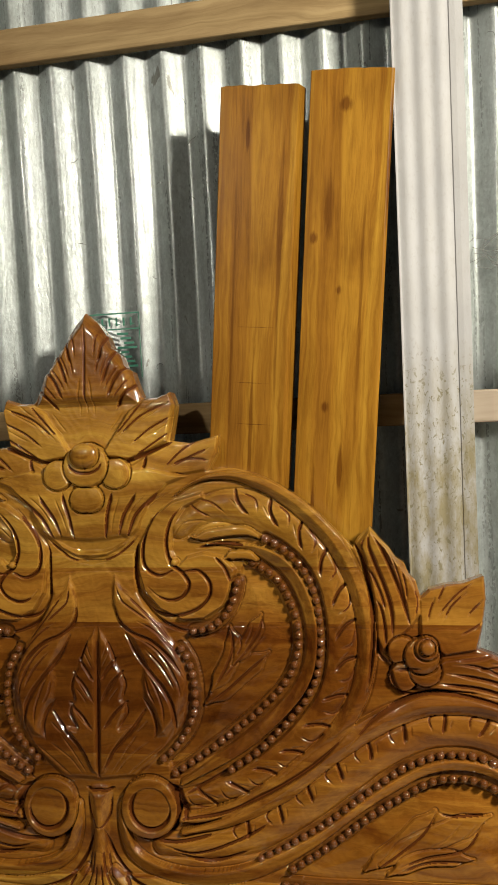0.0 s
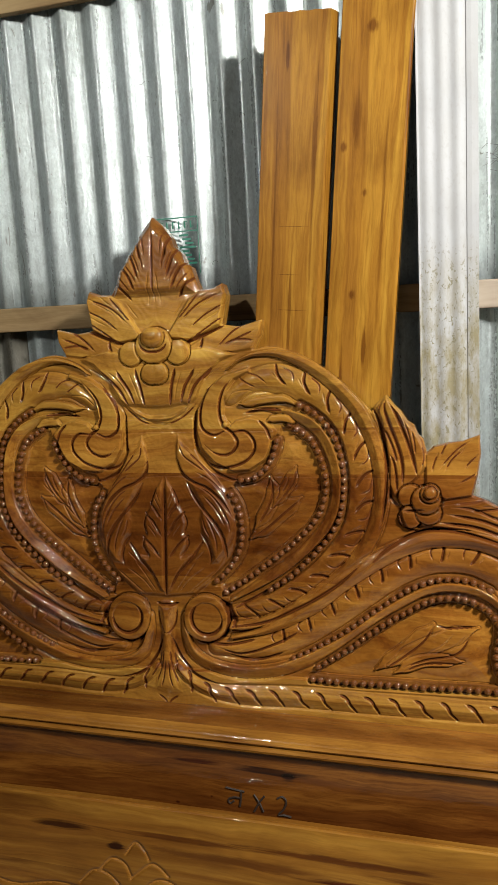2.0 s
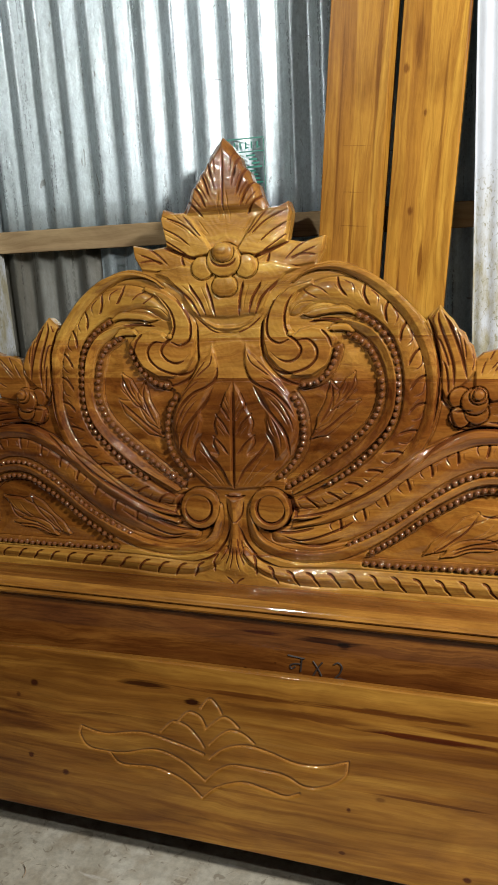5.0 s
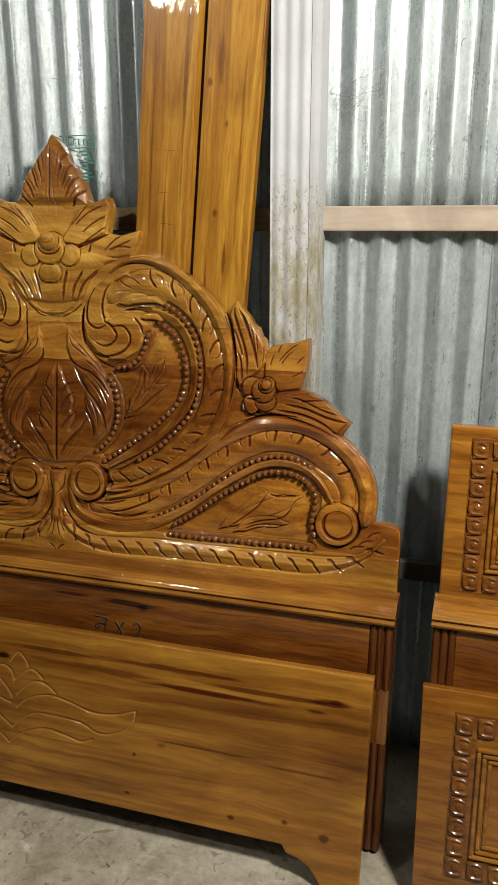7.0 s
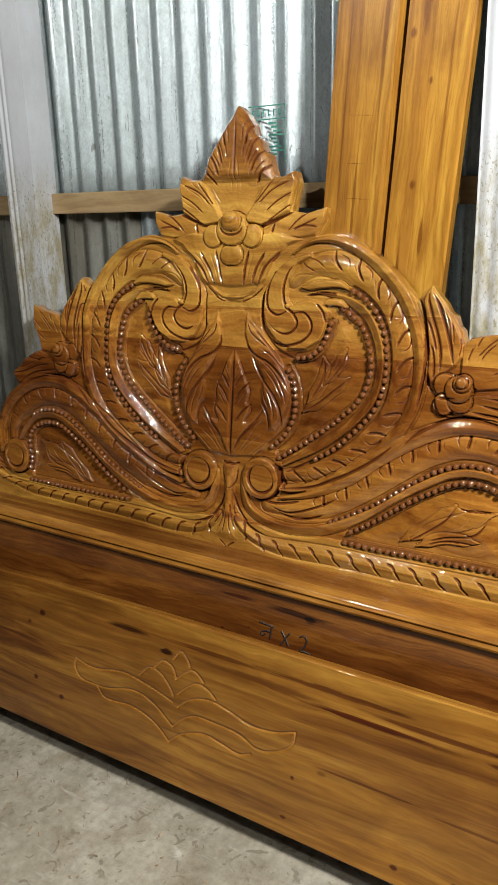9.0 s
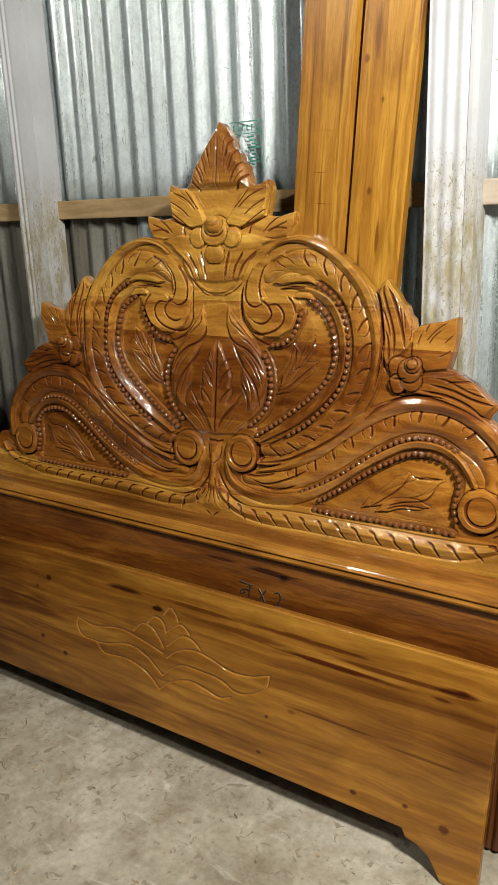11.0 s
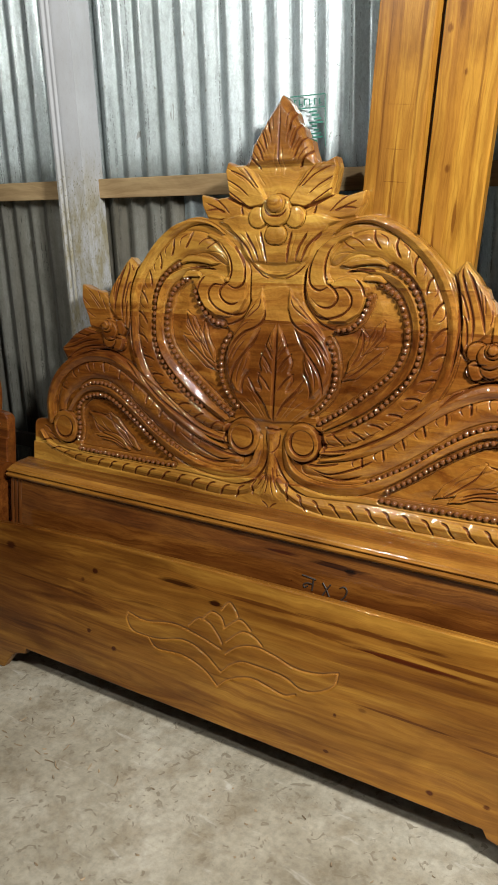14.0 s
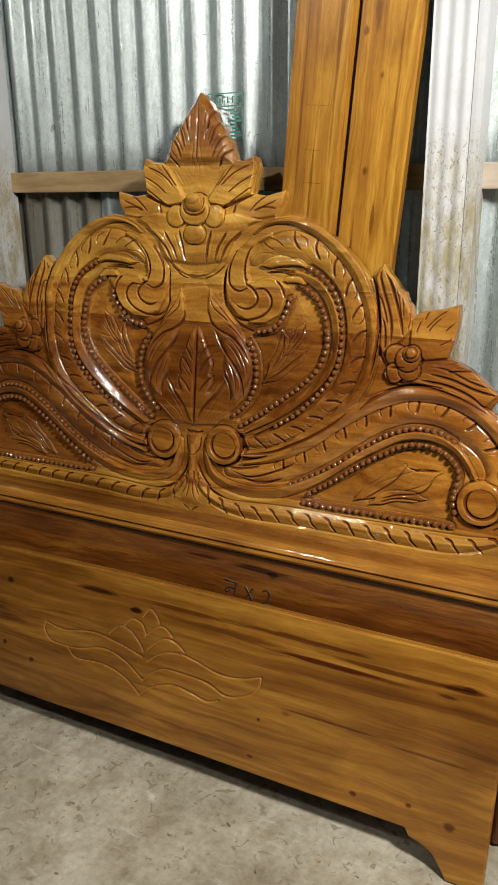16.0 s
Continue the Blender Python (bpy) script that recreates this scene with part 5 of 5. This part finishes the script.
def lower_frame(parent, mat=M_LEDGE):
    """Ledge, moulding, fluted stiles, sunk panel and bottom rail below the crest."""
    part("ledge", extrude_x([(0.034, 0.536), (0.006, 0.5510), (-0.004, 0.5510), (-0.010, 0.5488), (-0.030, 0.5465), (-0.048, 0.5430), (-0.061, 0.5388), (-0.061, 0.502), (0.034, 0.502)], -0.833, 0.833), mat, parent, "projecting sloped ledge")
    part("ledge_lip", extrude_x([(-0.0605, 0.5392), (-0.0690, 0.5352), (-0.0770, 0.5310), (-0.0785, 0.5285), (-0.0835, 0.5275), (-0.0862, 0.5245), (-0.0835, 0.5215), (-0.080, 0.5205), (-0.080, 0.5185), (-0.0855, 0.5175), (-0.0895, 0.5135), (-0.0880, 0.5095), (-0.083, 0.5055),
        (-0.077, 0.5022), (-0.0605, 0.5022)], -0.8335, 0.8335), M_LIP, parent, "stepped dark moulding along the ledge")
    for s in (-1, 1):
        def stile(z0, z1, flutes):
            prof = []
            for i in range(25):
                a = i / 24
                prof.append((s * (0.783 + 0.047 * a), -0.078 + (0.006 * (1 - abs(math.sin(math.pi * (3 * a + 0.001))) ** 0.6) if flutes else 0.002)))
            return extrude_z([*prof, (s * 0.830, 0.03), (s * 0.783, 0.03)], z0, z1)
        leg = part("stile", stile(0.0, 0.245, True), M_LEG, parent, "fluted leg")
        part("joint_block", stile(0.245, 0.365, False), M_JOINT, parent, "plain block where the side rail joins")
        part("fluted_stile", stile(0.365, 0.502, True), M_LEG, parent, "short fluted stile")
    # runs on low, unseen behind the footboard, to keep light from the wall
    part("panel", box(-0.783, 0.783, -0.0745, -0.045, 0.12, 0.502, 0.0), M_TEXTPANEL, parent, "plain sunk panel")
    return parent


def headboard(m, label):
    hb = thing("headboard", m, label, "headboard", group="carved headboards")
    return lower_frame(hb)


LEAN = -7.74
board = headboard(pose(0, 1.0066, 0, LEAN, 0, 0), "carved glossy brown teak headboard with beaded scrolls against the wall")
CARVED = {}
for k, name in enumerate(OWNERS):
    cells = CELLS & (CELL_OWNER == k)
    if not cells.any():
        continue
    for sides in (((1, -1),) if name in CENTRAL else ((1,), (-1,))):
        me = crest_mesh(name.split("channel_")[0] + "channel" if "channel_" in name else name, cells, sides, walls=name == "crest_board")
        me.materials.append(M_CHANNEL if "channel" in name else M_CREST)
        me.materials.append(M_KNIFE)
        ob = new(me.name.split(".")[0], me)
        ob.parent = board
        CARVED[name, sides[0]] = ob
back_bm = bmesh.new()
loop = [tuple(map(float, by_hand(x, z, 1))) for x, z in OUTLINE[:-1]] + [tuple(map(float, by_hand(x, z, -1))) for x, z in OUTLINE[-2:0:-1]]
back_bm.faces.new([back_bm.verts.new((x, BACK, z)) for x, z in loop])
part("back_face", back_bm, M_TEAK, board, "plain sawn back")

BEAD = bead_mesh()
for letter, row, gap, depth in (("a", PEARL_OUT, 0.0152, -0.005), ("b", PEARL_IN, 0.0148, -0.0105), ("c", PEARL_SCROLL, 0.0132, -0.0072), ("d", PEARL_POD, 0.0142, -0.0072), ("e", PEARL_S_OUT, 0.0146, -0.006), ("f", PEARL_S_IN, 0.0146, -0.0068), ("g", PEARL_BASE, 0.0155, -0.006)):
    path = spline(row)
    n = int(len(path) * 0.0015 / gap)
    for side in (1, -1):
        for k in range(n + 1):
            i = min(len(path) - 1, int(round(k * (len(path) - 1) / n)))
            q = path[min(i + 3, len(path) - 1)] - path[max(i - 3, 0)]
            bead = new("bead", BEAD)
            size = 0.0063 * random.uniform(0.92, 1.08)
            bu, bv = by_hand(path[i, 0], path[i, 1], side)
            bead.matrix_local = pose(float(bu) + random.uniform(-0.0006, 0.0006), -RELIEF * depth - 0.003, float(bv) + random.uniform(-0.0006, 0.0006), 0, -side * math.degrees(math.atan2(q[1], q[0])), 0) @ Matrix.Diagonal((size * 1.05, size * 1.1, size * 0.95, 1))
            bead.parent = CARVED["pearl_channel_" + letter, side]


# ---- the neighbouring beds ----
red = copy_thing(board, pose(-1.685, 0.945, 0, LEAN, 0, 0))
tagged(red, "dark red varnished carved headboard beside the brown one", "headboard")
for o in red.children_recursive:
    o.material_slots[0].link = "OBJECT"
    o.material_slots[0].material = M_RED


def carved_block(w, h):
    """One leaf of a carved border: a low rounded block, its turned-up rim and a bud inside."""
    q = w * 0.07
    bm = prism([(-w / 2 + q, -h / 2), (w / 2, -h / 2 + q), (w / 2 - q * 0.4, h / 2), (-w / 2, h / 2 - q * 0.8)], -0.0050, 0.002, 0.0018)
    rim = [(0.36, -0.36), (-0.10, -0.36), (-0.36, -0.22), (-0.37, 0.16), (-0.24, 0.34), (0.10, 0.36), (0.34, 0.28)]
    ridge = tube([(x * w, -0.0046, z * h) for x, z in spline(rim, 0.10)], 0.0030, 6)
    me = bpy.data.meshes.new("ridge")
    ridge.to_mesh(me)
    ridge.free()
    bm.from_mesh(me)
    bpy.data.meshes.remove(me)
    bmesh.ops.create_uvsphere(bm, u_segments=10, v_segments=6, radius=1.0, matrix=Matrix.Translation((w * 0.10, -0.0045, 0)) @ Matrix.Diagonal((w * 0.26, 0.0035, h * 0.20, 1)))
    return bm


def border(parent, x0, x1, z0, z1, mat, size=0.040):
    """A frame of carved blocks on flat strips, dark in place of a sunk groove's shade, with raised mouldings inside it.
    """
    me = None
    places = []
    for z in np.arange(z0 + size / 2, z1, size):
        places += [(x0, z), (x1, z)]
    top = z0 + size * math.ceil((z1 - z0 - size / 2) / size) - size / 2
    for x in np.arange(x0 + size, x1 - size / 2, size):
        places += [(x, z0 + size / 2), (x, top)]
    g, t0, t1 = size * 0.54, z0 - size * 0.08, top + size * 0.58
    for p in ((x0 - g, x0 + g, t0, t1), (x1 - g, x1 + g, t0, t1), (x0 + g, x1 - g, t0, t0 + 2 * g), (x0 + g, x1 - g, t1 - 2 * g, t1)):
        part("border_ground", box(p[0], p[1], -0.0012, 0.002, p[2], p[3], 0.0006), M_CHANNEL, parent)
    for x, z in places:
        if me is None:
            first = part("carved_block", carved_block(size * 0.80, size * 0.94), M_BORDER, parent)
            me = first.data
        else:
            first = new("carved_block", me)
            first.parent = parent
        first.location = (x + (0.003 if x > 0.5 * (x0 + x1) else -0.003), 0, z)
        first.rotation_euler = (0, random.uniform(-0.05, 0.05), 0)
    for k, inset in enumerate((0.0235, 0.034, 0.0445)):
        a0, a1, b0, b1 = x0 + inset, x1 - inset, z0 + inset + size * 0.5, z1 - inset - size * 0.5
        for p in ((a0, a1, b0, b0 + 0.008), (a0, a1, b1 - 0.008, b1), (a0, a0 + 0.008, b0 + 0.008, b1 - 0.008), (a1 - 0.008, a1, b0 + 0.008, b1 - 0.008)):
            part("moulding", box(p[0], p[1], -0.008 + 0.002 * k, 0.002, p[2], p[3], 0.003), mat, parent)


def ring_carving(parent, x, z, radius, mat):
    path = [(x + radius * math.cos(a), -0.001, z + radius * math.sin(a)) for a in np.linspace(0, 2 * math.pi, 41)]
    part("ring", tube(path, 0.006, 6), mat, parent, smooth=True)


other = thing("headboard", pose(1.738, 1.030, 0, LEAN, 0, 0), "square-topped varnished teak headboard with a carved leaf border", "headboard", group="carved headboards")
part("crest_board", box(-0.826, 0.826, 0.0, 0.034, 0.536, 0.912, 0.004), M_BED, other)
lower_frame(other, M_BED)
border(other, -0.762, 0.762, 0.565, 0.872, M_BED)
second = thing("footboard", pose(1.738, 0.812, 0, -13.0, 0, 0), "varnished teak footboard with carved border and rings", "footboard", group="footboards")
outline2 = [(0.838, 0.452), (0.828, 0.0), (0.735, 0.0), (0.705, 0.042), (0.655, 0.062), (0.0, 0.070)]
part("board", prism(outline2 + [(-x, z) for x, z in outline2[-2::-1]], 0.0, 0.024, 0.002), M_BED, second)
border(second, -0.752, -0.30, 0.09, 0.395, M_BED)
border(second, 0.30, 0.752, 0.09, 0.395, M_BED)
for cx in (-0.526, 0.526):
    for r in (0.078, 0.058, 0.044, 0.020):
        ring_carving(second, cx, 0.243, r, M_BED)


# ---- marker writing on the sunk panel ----
writing = thing("marker_writing", pose(0, 1.0066, 0, LEAN, 0, 0) @ pose(0.222, -0.0751, 0.411), "black hand-drawn marker sign, X and 2 on the panel", "writing")


def ink(points, width=0.0019):
    path = spline(points, 0.003)
    part("ink_stroke", tube([(x, 0, z) for x, z in path], width, 5), M_INK, writing)


ink([(-0.066, 0.021), (-0.048, 0.019), (-0.030, 0.017)])
ink([(-0.036, 0.018), (-0.037, 0.004), (-0.039, -0.012)])
ink([(-0.038, 0.004), (-0.050, 0.004), (-0.061, -0.001), (-0.058, -0.008), (-0.050, -0.002)])
ink([(-0.012, 0.014), (-0.002, 0.0), (0.006, -0.016)])
ink([(0.008, 0.014), (-0.002, 0.0), (-0.012, -0.018)])
ink([(0.032, 0.012), (0.042, 0.017), (0.049, 0.008), (0.044, -0.006), (0.034, -0.018), (0.046, -0.017), (0.058, -0.019)])

# ---- the plain footboard in front ----
foot = thing("footboard", pose(0, 0.803, 0, -14.1, 0, 0), "plain varnished teak footboard with an engraved lotus", "footboard", group="footboards")
half = [(0.806, 0.452), (0.806, 0.0), (0.735, 0.0), (0.722, 0.020), (0.705, 0.042), (0.680, 0.056), (0.655, 0.062), (0.645, 0.078), (0.0, 0.078)]
# its top edge dips towards one end
TOP_U, TOP_V = [-0.806, -0.62, -0.42, -0.10, 0.25, 0.806], [0.421, 0.433, 0.441, 0.448, 0.451, 0.452]
left_edge = [(-x, z) for x, z in half[-2:0:-1]] + list(zip(TOP_U, TOP_V))[:-1]
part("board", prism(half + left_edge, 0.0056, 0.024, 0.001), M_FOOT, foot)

# its face is a skin with the lotus cut into it
FACE_U, FACE_V = np.meshgrid(np.linspace(-0.805, 0.805, 806), np.linspace(0.0795, 0.457, 190), indexing="ij")
# the skin follows the lower edge, down into the feet
LOW = np.interp(np.abs(FACE_U), [0.0, 0.645, 0.655, 0.680, 0.705, 0.722, 0.735, 0.81], [0.0795, 0.0795, 0.0635, 0.0575, 0.0435, 0.0215, 0.0015, 0.0015])
HIGH = np.interp(FACE_U, TOP_U, TOP_V) - 0.001
FACE_V = LOW + (HIGH - LOW) * (FACE_V - 0.0795) / (0.457 - 0.0795)
FACE_Y = 0.0004 * np.sin(FACE_U * 9 + 1) * np.sin(FACE_V * 17)


def engraving(points, half_=0.0036, deep=0.0044):
    path = spline(points, 0.002)
    lo, hi = path.min(0) - 0.01, path.max(0) + 0.01
    m = (FACE_U > lo[0]) & (FACE_U < hi[0]) & (FACE_V > lo[1]) & (FACE_V < hi[1])
    d = np.sqrt(((FACE_U[m][:, None] - path[:, 0]) ** 2 + (FACE_V[m][:, None] - path[:, 1]) ** 2).min(1))
    FACE_Y[m] = np.maximum(FACE_Y[m], deep * np.clip(1 - d / half_, 0, 1))


# leaves of the lotus, drawn freehand: no two alike
engraving([(-0.289, 0.282), (-0.231, 0.274), (-0.141, 0.289), (-0.061, 0.279), (0.0, 0.265)])
engraving([(-0.289, 0.282), (-0.291, 0.262), (-0.265, 0.238), (-0.19, 0.238), (-0.11, 0.257), (-0.048, 0.243), (0.006, 0.21)])
engraving([(-0.217, 0.233), (-0.187, 0.214), (-0.115, 0.219), (-0.062, 0.21), (-0.026, 0.193), (0.0, 0.173)])
engraving([(-0.097, 0.298), (-0.071, 0.322), (-0.04, 0.319), (-0.012, 0.296), (0.001, 0.279)])
engraving([(-0.058, 0.326), (-0.035, 0.348), (-0.009, 0.342), (0.005, 0.319)])
engraving([(-0.008, 0.36), (0.011, 0.382), (0.028, 0.37), (0.038, 0.355)])
engraving([(0.003, 0.317), (0.032, 0.342), (0.047, 0.349), (0.063, 0.342), (0.076, 0.331)])
engraving([(0.013, 0.287), (0.043, 0.315), (0.065, 0.324), (0.09, 0.318), (0.11, 0.304)])
engraving([(0.014, 0.257), (0.046, 0.283), (0.092, 0.297), (0.139, 0.292), (0.2, 0.278), (0.256, 0.282), (0.303, 0.297)])
engraving([(0.006, 0.21), (0.035, 0.238), (0.066, 0.252), (0.113, 0.253), (0.174, 0.25), (0.219, 0.234), (0.261, 0.242), (0.297, 0.267), (0.304, 0.298)])
engraving([(0.0, 0.173), (0.031, 0.2), (0.085, 0.22), (0.132, 0.216), (0.178, 0.208), (0.207, 0.218)])
FACE_Y[0], FACE_Y[-1], FACE_Y[:, 0], FACE_Y[:, -1] = 0.007, 0.007, 0.007, 0.007
fu, fv = FACE_U.shape
i_, j_ = (a.ravel() for a in np.meshgrid(np.arange(fu - 1), np.arange(fv - 1), indexing="ij"))
quads = np.stack([i_ * fv + j_, (i_ + 1) * fv + j_, (i_ + 1) * fv + j_ + 1, i_ * fv + j_ + 1], 1)
spots = np.stack([FACE_U, FACE_Y, FACE_V], -1).reshape(-1, 3)
deep = (FACE_Y.ravel()[quads].mean(1) > 0.0022) & (i_ > 1) & (i_ < fu - 3) & (j_ > 1) & (j_ < fv - 3)
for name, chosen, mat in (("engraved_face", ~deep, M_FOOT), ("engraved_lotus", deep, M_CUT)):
    used, inv = np.unique(quads[chosen], return_inverse=True)
    me = bpy.data.meshes.new(name)
    me.from_pydata(spots[used].tolist(), [], inv.reshape(-1, 4).tolist())
    me.polygons.foreach_set("use_smooth", [True] * len(me.polygons))
    me.materials.append(mat)
    new(name, me).parent = foot


# ---- litter on the floor ----
shavings = tagged(new("wood_shavings", bpy.data.meshes.new("wood_shavings")), "thin brown wood shavings and twigs scattered on concrete", "shavings", kind="stuff")
chip_co, chip_faces = [], []


def chip(x, y, size, turn, thin, curl):
    """One curled sliver of wood, lying on the floor."""
    c, s, n0 = math.cos(turn), math.sin(turn), len(chip_co)
    for k in range(5):
        a = (k / 4 - 0.5) * size
        bend = curl * size * ((k / 4 - 0.5) ** 2 * 4 - 0.5)
        w = thin * (1 - 0.7 * abs(k / 2 - 1) ** 2)
        z = 0.0012 + 0.10 * size * abs(k / 4 - 0.4)
        for side, dz in ((-1, 0.0), (1, 0.0), (0, 0.0022)):
            chip_co.append((x + c * a - s * (bend + side * w), y + s * a + c * (bend + side * w), z + dz))
    for k in range(4):
        i = n0 + 3 * k
        for p, q in ((0, 1), (1, 2), (2, 0)):
            chip_faces.append((i + p, i + q, i + 3 + q, i + 3 + p))
    chip_faces.append((n0, n0 + 2, n0 + 1))
    chip_faces.append((n0 + 12, n0 + 13, n0 + 14))


litter = random.Random(11)
for k in range(130):
    chip(litter.uniform(-1.3, 1.3), 0.76 - 0.9 * litter.random() ** 1.4, litter.uniform(0.004, 0.014), litter.uniform(0, 6.3), litter.uniform(0.0012, 0.0035), litter.uniform(-0.15, 0.15))
for k in range(16):
    chip(litter.gauss(-0.36, 0.12), litter.gauss(0.62, 0.05), litter.uniform(0.012, 0.04), litter.uniform(0, 6.3), litter.uniform(0.0008, 0.0018), litter.uniform(-0.15, 0.15))
for k in range(16):
    chip(litter.gauss(0.78, 0.06), litter.gauss(0.70, 0.04), litter.uniform(0.010, 0.035), litter.uniform(0, 6.3), litter.uniform(0.0008, 0.002), litter.uniform(-0.15, 0.15))
shavings.data.from_pydata(chip_co, [], chip_faces)
shavings.data.materials.append(M_CHIP)

# ---- old cobweb beside the post ----
cobweb = thing("cobweb", pose(0.635, 1.298, 1.545), "grey dusty cobweb threads on the sheet wall by the post", "cobweb")
web = random.Random(5)
for k in range(11):
    a, b_ = web.uniform(-0.03, 0.02), web.uniform(-0.02, 0.025)
    line = [(a, 0.0, b_)]
    for _ in range(5):
        a, b_ = a + web.uniform(0.006, 0.022), b_ + web.uniform(-0.016, 0.016)
        line.append((a, web.uniform(-0.004, 0.0), b_))
    part("thread", tube(line, 0.0005, 4), M_WEB, cobweb)

# ---- burrs and dust hairs that cling to the sheets ----
hairs = tagged(new("dust_hairs", bpy.data.meshes.new("dust_hairs")), "short dark curled hairs of dust on the sheets", "dust", kind="stuff")
hair_bm = bmesh.new()
lint = random.Random(21)
for k in range(46):
    x, z = lint.uniform(-1.2, 1.15), lint.uniform(1.36, 1.92)
    if -0.76 < x < -0.62 or 0.49 < x < 0.62:
        continue
    turn, bend, size = lint.uniform(0, 6.28), lint.uniform(-190, 190), lint.uniform(0.006, 0.022)
    line = [(x, 1.2985, z)]
    for _ in range(5):
        turn += bend * size / 5
        line.append((line[-1][0] + size / 5 * math.cos(turn), 1.2985 - lint.uniform(0, 0.002), line[-1][2] + size / 5 * math.sin(turn)))
    one = tube(line, lint.uniform(0.0003, 0.0006), 4)
    me = bpy.data.meshes.new("hair")
    one.to_mesh(me)
    one.free()
    hair_bm.from_mesh(me)
    bpy.data.meshes.remove(me)
hair_bm.to_mesh(hairs.data)
hair_bm.free()
hairs.data.materials.append(M_HAIR)
